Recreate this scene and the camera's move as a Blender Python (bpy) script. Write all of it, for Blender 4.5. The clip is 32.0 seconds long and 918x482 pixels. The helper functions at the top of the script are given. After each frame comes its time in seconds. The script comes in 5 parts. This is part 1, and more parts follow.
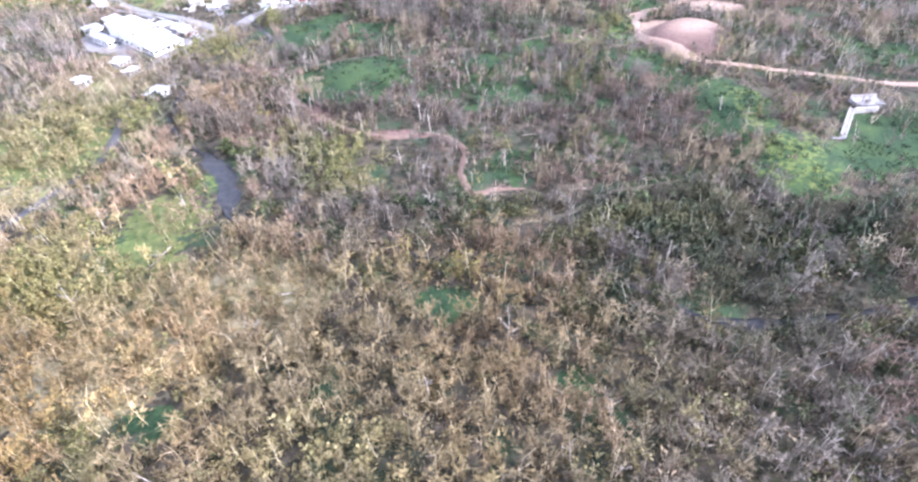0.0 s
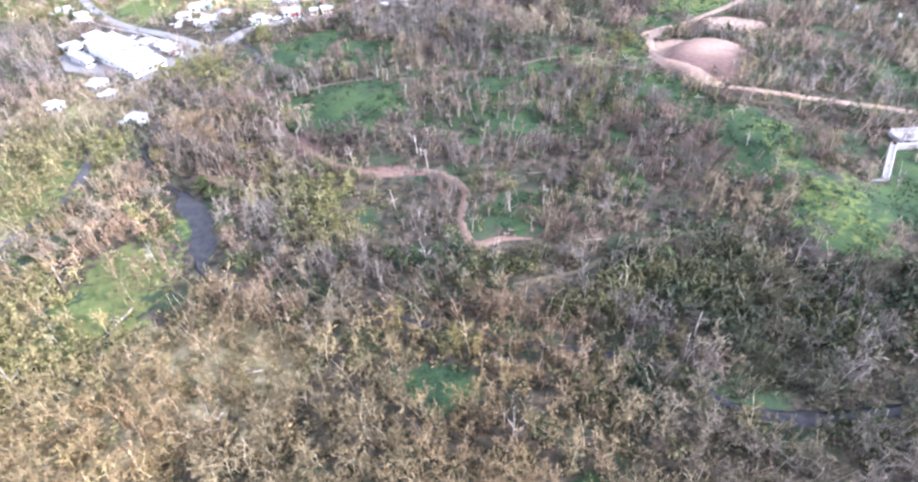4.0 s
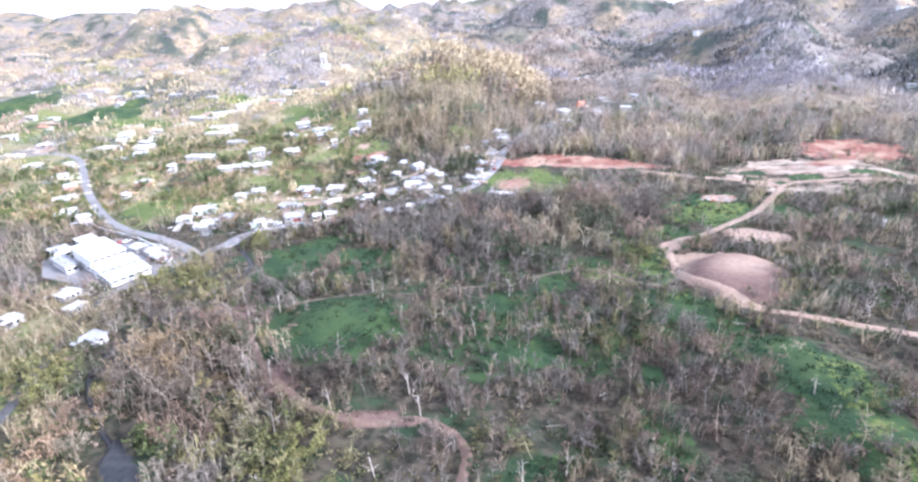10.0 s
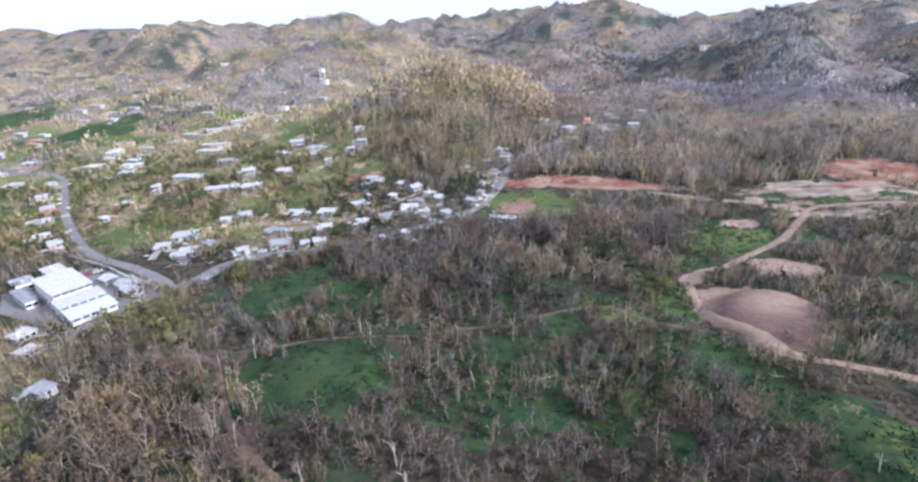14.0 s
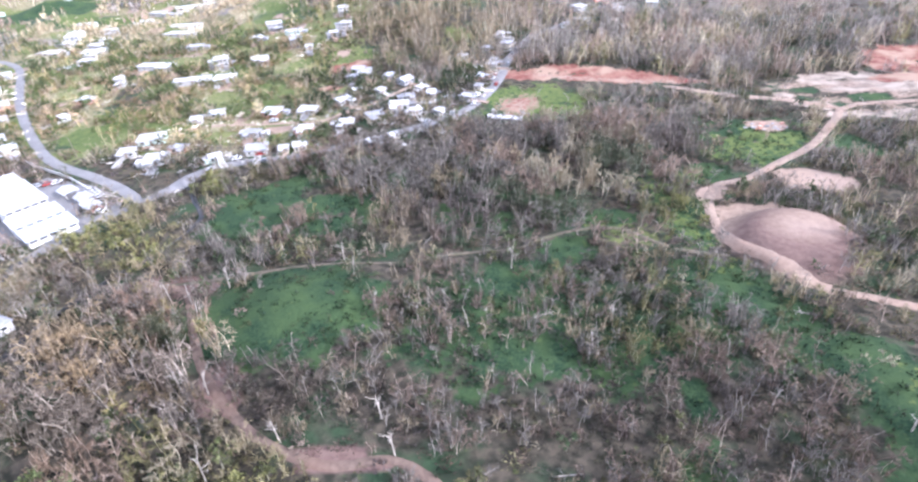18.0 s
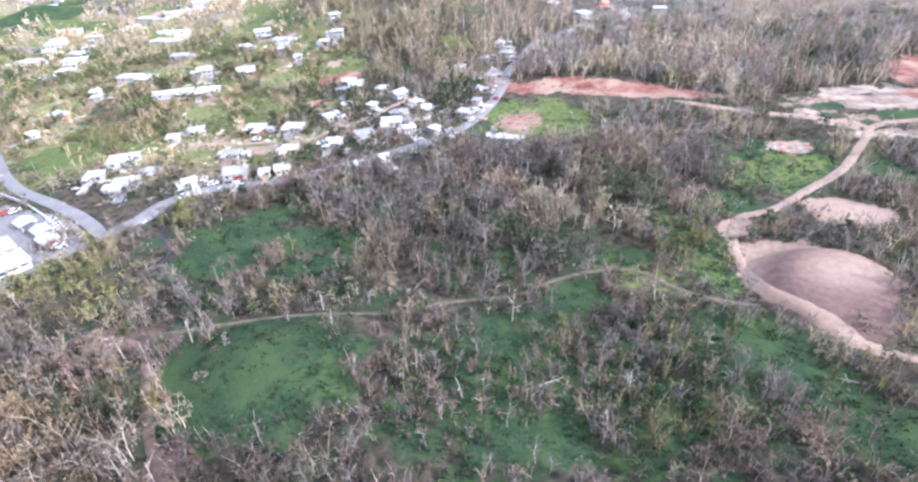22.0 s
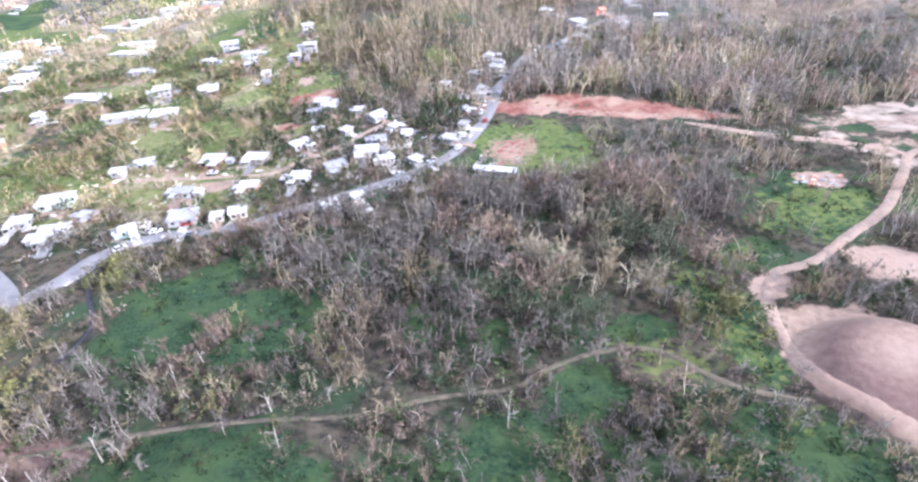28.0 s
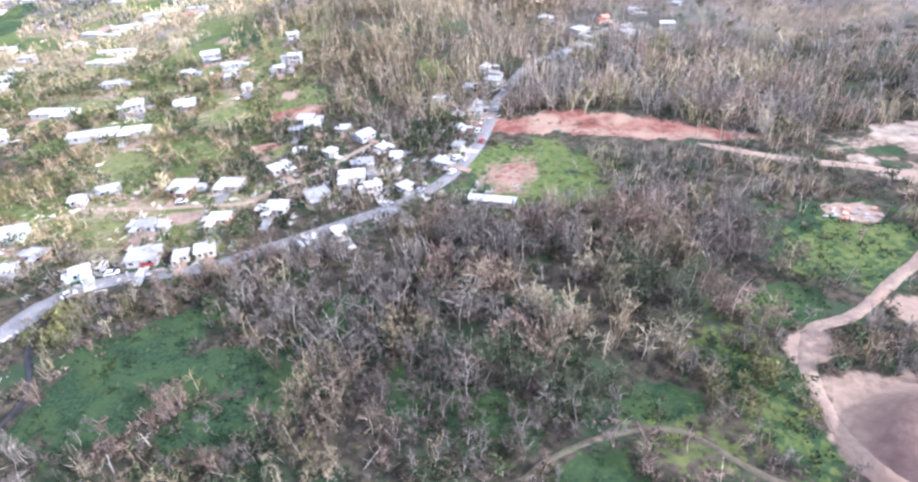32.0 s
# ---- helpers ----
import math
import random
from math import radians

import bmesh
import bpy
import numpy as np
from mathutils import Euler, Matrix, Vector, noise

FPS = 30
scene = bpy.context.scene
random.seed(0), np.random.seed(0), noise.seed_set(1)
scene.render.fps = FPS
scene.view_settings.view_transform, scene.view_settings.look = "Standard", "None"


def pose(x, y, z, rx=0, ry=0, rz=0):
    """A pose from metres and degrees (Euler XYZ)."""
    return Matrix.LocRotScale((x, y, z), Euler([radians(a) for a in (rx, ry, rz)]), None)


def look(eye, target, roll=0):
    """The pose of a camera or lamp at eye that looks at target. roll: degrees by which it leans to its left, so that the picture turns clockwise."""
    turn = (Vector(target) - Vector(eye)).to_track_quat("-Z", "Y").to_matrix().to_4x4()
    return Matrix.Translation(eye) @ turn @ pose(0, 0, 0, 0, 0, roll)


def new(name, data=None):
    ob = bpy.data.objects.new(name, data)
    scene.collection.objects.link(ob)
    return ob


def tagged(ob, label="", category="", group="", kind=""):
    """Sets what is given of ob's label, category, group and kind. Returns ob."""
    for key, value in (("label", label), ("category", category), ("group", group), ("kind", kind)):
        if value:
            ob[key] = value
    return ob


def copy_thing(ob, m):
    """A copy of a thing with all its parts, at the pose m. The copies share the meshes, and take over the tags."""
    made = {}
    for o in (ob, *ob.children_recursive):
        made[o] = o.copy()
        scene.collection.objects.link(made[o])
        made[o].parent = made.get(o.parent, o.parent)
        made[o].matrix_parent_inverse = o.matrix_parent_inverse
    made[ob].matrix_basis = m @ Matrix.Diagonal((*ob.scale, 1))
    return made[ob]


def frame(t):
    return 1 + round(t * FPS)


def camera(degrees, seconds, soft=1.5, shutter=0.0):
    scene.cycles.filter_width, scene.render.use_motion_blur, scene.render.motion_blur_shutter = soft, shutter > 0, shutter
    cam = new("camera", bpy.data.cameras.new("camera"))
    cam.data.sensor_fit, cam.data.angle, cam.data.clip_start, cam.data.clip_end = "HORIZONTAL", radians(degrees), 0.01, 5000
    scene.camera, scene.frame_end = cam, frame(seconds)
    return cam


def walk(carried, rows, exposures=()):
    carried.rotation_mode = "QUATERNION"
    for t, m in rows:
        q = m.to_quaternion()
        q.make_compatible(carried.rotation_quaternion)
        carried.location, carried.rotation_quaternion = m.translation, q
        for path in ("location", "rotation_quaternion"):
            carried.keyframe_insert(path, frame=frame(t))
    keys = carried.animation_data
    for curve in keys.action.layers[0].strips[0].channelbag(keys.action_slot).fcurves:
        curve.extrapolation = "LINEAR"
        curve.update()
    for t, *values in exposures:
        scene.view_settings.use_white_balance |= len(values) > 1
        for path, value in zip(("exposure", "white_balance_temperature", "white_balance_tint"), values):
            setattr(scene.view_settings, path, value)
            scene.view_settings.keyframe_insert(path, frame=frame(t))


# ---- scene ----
cam = camera(80.8, 32.0, soft=2.5)
METRES, EYE, TILT, LEAN, TURN = 186.2, 100.0, 0.0, 0.0, 0.0
ROWS = [
    (0.0, 0.0, 0.0, 0.0, -2.13, -41.83, 2.38),
    (0.5, 0.0011, 0.0155, -0.0003, -2.15, -41.81, 2.38),
    (1.0, 0.0023, 0.0309, -0.0006, -2.14, -41.81, 2.4),
    (1.5, 0.0039, 0.0467, -0.0007, -2.08, -41.8, 2.4),
    (2.0, 0.0052, 0.0627, -0.0009, -2.03, -41.79, 2.41),
    (2.5, 0.0064, 0.0787, -0.001, -1.96, -41.75, 2.39),
    (3.0, 0.0078, 0.0943, -0.0012, -1.92, -41.74, 2.38),
    (3.5, 0.0092, 0.1095, -0.0013, -1.83, -41.74, 2.41),
    (5.5, 0.0151, 0.1703, -0.0037, -1.49, -40.21, 2.43),
    (6.0, 0.0168, 0.1852, -0.0043, -1.4, -38.69, 2.44),
    (6.5, 0.018, 0.2004, -0.0047, -1.28, -37.23, 2.44),
    (7.0, 0.0196, 0.2153, -0.0058, -1.15, -35.76, 2.42),
    (7.5, 0.0205, 0.2307, -0.0061, -1.03, -34.21, 2.34),
    (8.0, 0.0218, 0.2466, -0.0065, -0.92, -32.69, 2.32),
    (8.5, 0.0233, 0.2619, -0.007, -0.78, -31.0, 2.3),
    (9.0, 0.0251, 0.278, -0.0074, -0.65, -29.1, 2.32),
    (9.5, 0.0265, 0.2939, -0.007, -0.58, -26.85, 2.33),
    (10.0, 0.0285, 0.3109, -0.0053, -0.45, -23.19, 2.32),
    (10.5, 0.0304, 0.3286, -0.0051, -0.36, -16.76, 2.37),
    (11.0, 0.032, 0.3419, -0.011, -0.3, -12.43, 2.37),
    (11.5, 0.0332, 0.3585, -0.0105, -0.29, -12.46, 2.35),
    (12.0, 0.0345, 0.3734, -0.0113, -0.22, -12.88, 2.35),
    (12.5, 0.036, 0.3886, -0.0128, -0.17, -14.29, 2.33),
    (13.0, 0.0359, 0.404, -0.0124, -0.16, -16.59, 2.34),
    (13.5, 0.0365, 0.4191, -0.0124, -0.2, -18.98, 2.39),
    (14.0, 0.0375, 0.4333, -0.0134, -0.2, -21.75, 2.41),
    (14.5, 0.0386, 0.4486, -0.0131, -0.21, -25.05, 2.43),
    (15.0, 0.0393, 0.4639, -0.0131, -0.25, -28.06, 2.41),
    (15.5, 0.0399, 0.4792, -0.0136, -0.26, -31.08, 2.38),
    (17.5, 0.0475, 0.5436, -0.0097, -0.31, -34.02, 2.6),
    (18.0, 0.0488, 0.5601, -0.0098, -0.3, -34.01, 2.47),
    (18.5, 0.0501, 0.5761, -0.0097, -0.3, -34.01, 2.47),
    (19.0, 0.0513, 0.5922, -0.0094, -0.3, -34.0, 2.47),
    (19.5, 0.0531, 0.6079, -0.0094, -0.29, -34.01, 2.51),
    (20.0, 0.0544, 0.6231, -0.0099, -0.26, -33.98, 2.5),
    (20.5, 0.0556, 0.6387, -0.0098, -0.27, -33.99, 2.54),
    (21.0, 0.057, 0.654, -0.0101, -0.24, -34.01, 2.53),
    (21.5, 0.0579, 0.669, -0.011, -0.29, -34.0, 2.52),
    (22.0, 0.0593, 0.6843, -0.0111, -0.25, -33.99, 2.52),
    (22.5, 0.0609, 0.6996, -0.012, -0.24, -33.99, 2.54),
    (23.0, 0.062, 0.7149, -0.0125, -0.37, -34.01, 2.59),
    (23.5, 0.063, 0.7303, -0.013, -0.64, -34.0, 2.63),
    (24.0, 0.0644, 0.7461, -0.0134, -0.65, -34.01, 2.66),
    (24.5, 0.0656, 0.7614, -0.0137, -0.69, -34.01, 2.66),
    (25.0, 0.0667, 0.777, -0.0142, -0.74, -34.01, 2.65),
    (25.5, 0.0682, 0.7923, -0.0149, -0.82, -34.04, 2.64),
    (27.5, 0.0734, 0.8538, -0.0188, -1.31, -34.03, 2.73),
    (28.0, 0.0744, 0.8688, -0.0195, -1.36, -34.0, 2.71),
    (28.5, 0.0759, 0.8842, -0.02, -1.44, -34.0, 2.7),
    (29.0, 0.0771, 0.8991, -0.0201, -1.48, -34.01, 2.72),
    (29.5, 0.0786, 0.9153, -0.0202, -1.47, -34.03, 2.71),
    (30.0, 0.08, 0.9311, -0.0205, -1.45, -34.01, 2.72),
    (30.5, 0.081, 0.9468, -0.0207, -1.49, -34.02, 2.7),
    (31.0, 0.0821, 0.9626, -0.0207, -1.58, -34.01, 2.7),
    (31.5, 0.0835, 0.9784, -0.0206, -1.59, -34.01, 2.66),
    (32.0, 0.085, 0.9941, -0.0211, -1.61, -34.0, 2.64),
]
walk(cam, [(t, pose(0, 0, EYE, TILT, LEAN, TURN) @ pose(METRES * x, METRES * y, METRES * z, 90 + pitch, roll, yaw)) for t, x, y, z, yaw, pitch, roll in ROWS],
     exposures=[(0.0, 1.25, 5290, 25), (5.0, 1.18, 5280, 24), (9.0, 1.04, 5220, 22), (11.0, 0.60, 5270, 18), (12.0, 0.39, 5310, 18), (13.0, 0.06, 5310, 18), (14.0, -0.06, 5310, 18), (15.0, 0.02, 5310, 18), (18.0, 0.76, 5260, 21), (24.0, 0.76, 5250, 21), (32.0, 0.73, 5250, 21)])

# ---- light: high thin cloud with a warm afternoon sun from the east side ----
SUN_DIR = Vector((0.80, -0.34, 0.44)).normalized()
sun = new("sun", bpy.data.lights.new("sun", "SUN"))
sun.data.energy, sun.data.angle, sun.data.color = 5.0, radians(1.2), (1.0, 0.91, 0.80)
sun.matrix_world = look(SUN_DIR * 900, (0, 0, 0))
world = bpy.data.worlds.new("sky")
scene.world = world
world.use_nodes = True
wn, wl = world.node_tree.nodes, world.node_tree.links
sky = wn.new("ShaderNodeTexSky")
sky.sky_type, sky.sun_disc = "NISHITA", False
sky.sun_elevation, sky.sun_rotation = math.asin(SUN_DIR.z), math.atan2(SUN_DIR.x, SUN_DIR.y)
sky.altitude, sky.air_density, sky.dust_density = 300, 1.0, 2.5
veil = wn.new("ShaderNodeMix")  # an even veil of high white cloud over the blue
veil.data_type, veil.inputs[0].default_value, veil.inputs[7].default_value = "RGBA", 0.65, (11.8, 11.8, 12.1, 1)
wl.new(sky.outputs["Color"], veil.inputs[6])
wl.new(veil.outputs[2], wn["Background"].inputs["Color"])
wn["Background"].inputs["Strength"].default_value = 0.13


# ---- materials ----
def nodes_of(name):
    m = bpy.data.materials.new(name)
    m.use_nodes = True
    return m, m.node_tree.nodes, m.node_tree.links, m.node_tree.nodes["Principled BSDF"]


def noise_fac(n, l, scale, detail=3.0, lo=0.35, hi=0.65):
    """A noise of the world's metres, stretched between lo and hi."""
    pos = n.new("ShaderNodeNewGeometry")
    tex = n.new("ShaderNodeTexNoise")
    tex.inputs["Scale"].default_value, tex.inputs["Detail"].default_value = scale, detail
    l.new(pos.outputs["Position"], tex.inputs["Vector"])
    ramp = n.new("ShaderNodeMapRange")
    ramp.inputs["From Min"].default_value, ramp.inputs["From Max"].default_value = lo, hi
    l.new(tex.outputs["Fac"], ramp.inputs["Value"])
    return ramp.outputs["Result"]


def mix(n, l, fac, a, b, blend="MIX"):
    m = n.new("ShaderNodeMix")
    m.data_type, m.blend_type = "RGBA", blend
    for sock, v in ((m.inputs[0], fac), (m.inputs[6], a), (m.inputs[7], b)):
        if isinstance(v, (int, float)):
            sock.default_value = v
        elif isinstance(v, tuple):
            sock.default_value = (*v, 1)
        else:
            l.new(v, sock)
    return m.outputs[2]


def bump(n, l, b, fac, strength, dist):
    node = n.new("ShaderNodeBump")
    node.inputs["Strength"].default_value, node.inputs["Distance"].default_value = strength, dist
    l.new(fac, node.inputs["Height"])
    l.new(node.outputs["Normal"], b.inputs["Normal"])


def surface(name, c1, c2, fine=1.5, coarse=0.08, rough=0.9, metal=0.0, relief=0.1, vary=0.0, stain=None):
    """A weathered surface: two tones at two scales, a little relief, and a shade of its own for each object."""
    m, n, l, b = nodes_of(name)
    col = mix(n, l, noise_fac(n, l, fine), c1, c2)
    dark = tuple(0.72 * v for v in c1) if stain is None else stain
    f = n.new("ShaderNodeMath")
    f.operation = "MULTIPLY"
    f.inputs[1].default_value = 0.55
    l.new(noise_fac(n, l, coarse, 5, 0.45, 0.7), f.inputs[0])
    col = mix(n, l, f.outputs[0], col, dark)
    if vary:
        info, hsv = n.new("ShaderNodeObjectInfo"), n.new("ShaderNodeHueSaturation")
        r = n.new("ShaderNodeMapRange")
        r.inputs["To Min"].default_value, r.inputs["To Max"].default_value = 1 - vary, 1 + vary
        l.new(info.outputs["Random"], r.inputs["Value"])
        l.new(r.outputs["Result"], hsv.inputs["Value"])
        l.new(col, hsv.inputs["Color"])
        col = hsv.outputs["Color"]
    l.new(col, b.inputs["Base Color"])
    b.inputs["Roughness"].default_value, b.inputs["Metallic"].default_value = rough, metal
    bump(n, l, b, noise_fac(n, l, fine * 2.5, 4, 0.3, 0.7), 0.4, relief)
    return m


def ground_material():
    m, n, l, b = nodes_of("scrub_ground")
    cov, soil = n.new("ShaderNodeAttribute"), n.new("ShaderNodeAttribute")
    cov.attribute_name, soil.attribute_name = "cover", "soil"
    sc, ss = n.new("ShaderNodeSeparateColor"), n.new("ShaderNodeSeparateColor")
    l.new(cov.outputs["Color"], sc.inputs["Color"])
    l.new(soil.outputs["Color"], ss.inputs["Color"])
    litter = mix(n, l, noise_fac(n, l, 0.35, 6, 0.38, 0.6), (0.030, 0.030, 0.021), (0.092, 0.077, 0.056))
    litter = mix(n, l, noise_fac(n, l, 0.055, 5, 0.50, 0.64), litter, (0.040, 0.066, 0.034))
    grass = mix(n, l, noise_fac(n, l, 1.3, 6, 0.35, 0.65), (0.018, 0.040, 0.021), (0.042, 0.072, 0.032))
    grass = mix(n, l, noise_fac(n, l, 0.09, 5, 0.42, 0.66), grass, (0.056, 0.090, 0.034))
    dry = mix(n, l, noise_fac(n, l, 0.5, 6, 0.35, 0.65), (0.165, 0.155, 0.075), (0.305, 0.262, 0.165))
    dirt = mix(n, l, noise_fac(n, l, 0.6, 6, 0.35, 0.68), (0.265, 0.19, 0.14), (0.35, 0.258, 0.195))
    dirt = mix(n, l, noise_fac(n, l, 0.045, 5, 0.44, 0.62), dirt, (0.345, 0.255, 0.20))
    rock = mix(n, l, noise_fac(n, l, 0.13, 7, 0.42, 0.6), (0.205, 0.165, 0.13), (0.41, 0.34, 0.272))
    dirt = mix(n, l, cov.outputs["Alpha"], dirt, rock)
    red = mix(n, l, noise_fac(n, l, 0.25, 6, 0.4, 0.64), (0.185, 0.072, 0.055), (0.29, 0.155, 0.115))
    red = mix(n, l, noise_fac(n, l, 0.06, 6, 0.46, 0.6), red, (0.355, 0.245, 0.178))
    wet = mix(n, l, noise_fac(n, l, 0.5, 6, 0.35, 0.65), (0.150, 0.097, 0.080), (0.190, 0.128, 0.106))

    def edge(sock, width=0.35):
        """Frays the border of a cover by noise."""
        add = n.new("ShaderNodeMath")
        add.operation = "ADD"
        l.new(sock, add.inputs[0])
        off = n.new("ShaderNodeMapRange")
        off.inputs["To Min"].default_value, off.inputs["To Max"].default_value = -width, width
        l.new(noise_fac(n, l, 0.45, 6, 0.3, 0.7), off.inputs["Value"])
        l.new(off.outputs["Result"], add.inputs[1])
        r = n.new("ShaderNodeMapRange")
        r.inputs["From Min"].default_value, r.inputs["From Max"].default_value = 0.35, 0.65
        l.new(add.outputs[0], r.inputs["Value"])
        return r.outputs["Result"]

    # far slopes: the closed canopy of stripped trees, crown by crown
    crowns = mix(n, l, noise_fac(n, l, 0.16, 4, 0.36, 0.62), (0.135, 0.122, 0.112), (0.25, 0.222, 0.20))
    # tan and dark green-grey patches put sunlit and shaded slopes into the colour
    crowns = mix(n, l, noise_fac(n, l, 0.009, 6, 0.47, 0.62), crowns, mix(n, l, noise_fac(n, l, 0.12, 4, 0.36, 0.62), (0.17, 0.135, 0.092), (0.36, 0.285, 0.19)))
    crowns = mix(n, l, noise_fac(n, l, 0.016, 5, 0.5, 0.62), crowns, (0.070, 0.083, 0.068))
    col = mix(n, l, soil.outputs["Alpha"], litter, crowns)
    col = mix(n, l, edge(sc.outputs["Blue"]), col, dry)
    col = mix(n, l, edge(sc.outputs["Red"]), col, grass)
    lime = mix(n, l, noise_fac(n, l, 0.4, 6, 0.35, 0.65), (0.085, 0.122, 0.034), (0.165, 0.185, 0.056))
    part_lime = n.new("ShaderNodeMath")
    part_lime.operation = "MULTIPLY"
    part_lime.inputs[1].default_value = 0.7
    l.new(edge(ss.outputs["Blue"], 0.5), part_lime.inputs[0])
    col = mix(n, l, part_lime.outputs[0], col, lime)
    col = mix(n, l, edge(sc.outputs["Green"], 0.2), col, dirt)
    col = mix(n, l, edge(ss.outputs["Red"], 0.3), col, red)
    col = mix(n, l, edge(ss.outputs["Green"], 0.05), col, wet)
    l.new(col, b.inputs["Base Color"])
    b.inputs["Roughness"].default_value = 0.95
    b.inputs["Specular IOR Level"].default_value = 0.15
    bump(n, l, b, noise_fac(n, l, 0.9, 8, 0.2, 0.8), 0.5, 0.3)
    return m


def tint_material(name, gain=1.0, rough=0.85, bleach=0.0):
    """Bark, twigs and leaves: the colour of each plant, broken up by noise; bleach turns it to sun-whitened wood."""
    m, n, l, b = nodes_of(name)
    a = n.new("ShaderNodeAttribute")
    a.attribute_name = "tint"
    hsv, info, r = n.new("ShaderNodeHueSaturation"), n.new("ShaderNodeObjectInfo"), n.new("ShaderNodeMapRange")
    r.inputs["To Min"].default_value, r.inputs["To Max"].default_value = 0.8 * gain, 1.2 * gain
    l.new(info.outputs["Random"], r.inputs["Value"])
    l.new(r.outputs["Result"], hsv.inputs["Value"])
    l.new(mix(n, l, bleach, a.outputs["Color"], (0.60, 0.555, 0.49)), hsv.inputs["Color"])
    col = mix(n, l, noise_fac(n, l, 1.1, 4, 0.35, 0.65), hsv.outputs["Color"], (0.62, 0.60, 0.58), "MULTIPLY")
    l.new(col, b.inputs["Base Color"])
    b.inputs["Roughness"].default_value = rough
    b.inputs["Specular IOR Level"].default_value = 0.2
    return m


def water_material():
    m, n, l, b = nodes_of("stream_water")
    col = mix(n, l, noise_fac(n, l, 0.5, 4), (0.016, 0.018, 0.022), (0.040, 0.039, 0.038))
    l.new(col, b.inputs["Base Color"])
    b.inputs["Roughness"].default_value = 0.3
    b.inputs["Specular IOR Level"].default_value = 0.25
    bump(n, l, b, noise_fac(n, l, 2.5, 3), 0.3, 0.03)
    return m


GROUND = ground_material()
BARK, TWIG, LEAF = tint_material("pale_bark", 1.0, bleach=0.42), tint_material("twigs"), tint_material("leaves", 1.0, 0.7)
WATER = water_material()
ASPHALT = surface("asphalt", (0.19, 0.183, 0.18), (0.25, 0.24, 0.235), 2.0, 0.12, 0.9, relief=0.02)
# west road asphalt, its colour darkened for the shade of overhanging trees
DARK_ASPHALT = surface("dark_asphalt", (0.055, 0.054, 0.054), (0.095, 0.092, 0.09), 2.0, 0.12, 0.9, relief=0.02)
DIRT = surface("dirt_track", (0.255, 0.185, 0.138), (0.345, 0.258, 0.196), 0.7, 0.06, 0.95, relief=0.08, stain=(0.32, 0.20, 0.14))
RED_DIRT = surface("red_dirt_track", (0.130, 0.090, 0.068), (0.195, 0.138, 0.104), 0.7, 0.06, 0.95, relief=0.08, stain=(0.20, 0.12, 0.085))
GRASSY = surface("grassy_track", (0.095, 0.085, 0.055), (0.165, 0.13, 0.092), 0.8, 0.1, 0.95, relief=0.08, stain=(0.065, 0.085, 0.035))
CONCRETE = surface("concrete", (0.40, 0.385, 0.35), (0.54, 0.515, 0.48), 1.2, 0.3, 0.85, relief=0.02, vary=0.12)
WHITE = surface("white_paint", (0.74, 0.73, 0.70), (0.82, 0.81, 0.78), 1.2, 0.2, 0.7, relief=0.01, vary=0.1)
# worn white walls, dimmed further to put the shade on them into the colour
OFF_WHITE = surface("worn_dim_white_paint", (0.34, 0.335, 0.32), (0.50, 0.49, 0.465), 1.2, 0.3, 0.8, relief=0.01, vary=0.18, stain=(0.30, 0.285, 0.26))
CREAM = surface("cream_paint", (0.56, 0.50, 0.39), (0.64, 0.58, 0.46), 1.2, 0.2, 0.75, relief=0.01, vary=0.12)
PINK = surface("terracotta_paint", (0.56, 0.28, 0.21), (0.62, 0.35, 0.27), 1.2, 0.2, 0.75, relief=0.01, vary=0.12)
AQUA = surface("pale_green_paint", (0.50, 0.64, 0.56), (0.58, 0.70, 0.62), 1.2, 0.2, 0.75, relief=0.01, vary=0.12)
GREY = surface("grey_render", (0.30, 0.30, 0.31), (0.40, 0.40, 0.40), 1.2, 0.2, 0.85, relief=0.01, vary=0.15)
ROOF_W = surface("white_sealed_roof", (0.43, 0.425, 0.42), (0.60, 0.595, 0.58), 0.9, 0.45, 0.7, relief=0.02, vary=0.12, stain=(0.46, 0.44, 0.41))
ROOF_B = surface("pale_blue_sheet_roof", (0.52, 0.60, 0.66), (0.64, 0.70, 0.74), 0.9, 0.4, 0.6, relief=0.02, vary=0.1, stain=(0.44, 0.47, 0.48))
ROOF_G = surface("weathered_grey_roof", (0.30, 0.30, 0.32), (0.42, 0.42, 0.43), 0.8, 0.25, 0.75, relief=0.02, vary=0.2)
ROOF_Z = surface("zinc_roof", (0.50, 0.53, 0.56), (0.62, 0.64, 0.66), 0.8, 0.3, 0.45, 0.35, relief=0.02, vary=0.12, stain=(0.36, 0.26, 0.2))
ROOF_R = surface("rusty_red_roof", (0.48, 0.20, 0.13), (0.55, 0.27, 0.18), 0.8, 0.3, 0.8, relief=0.02, vary=0.15)
GLASS = surface("dark_louvre_glass", (0.035, 0.040, 0.045), (0.06, 0.065, 0.07), 2.0, 0.5, 0.25, relief=0.0)
RUBBER = surface("tyre_rubber", (0.02, 0.02, 0.02), (0.03, 0.03, 0.03), 8, 1, 0.9, relief=0.0)
WOOD = surface("weathered_wood", (0.23, 0.18, 0.14), (0.33, 0.27, 0.21), 4, 0.5, 0.9, relief=0.01)
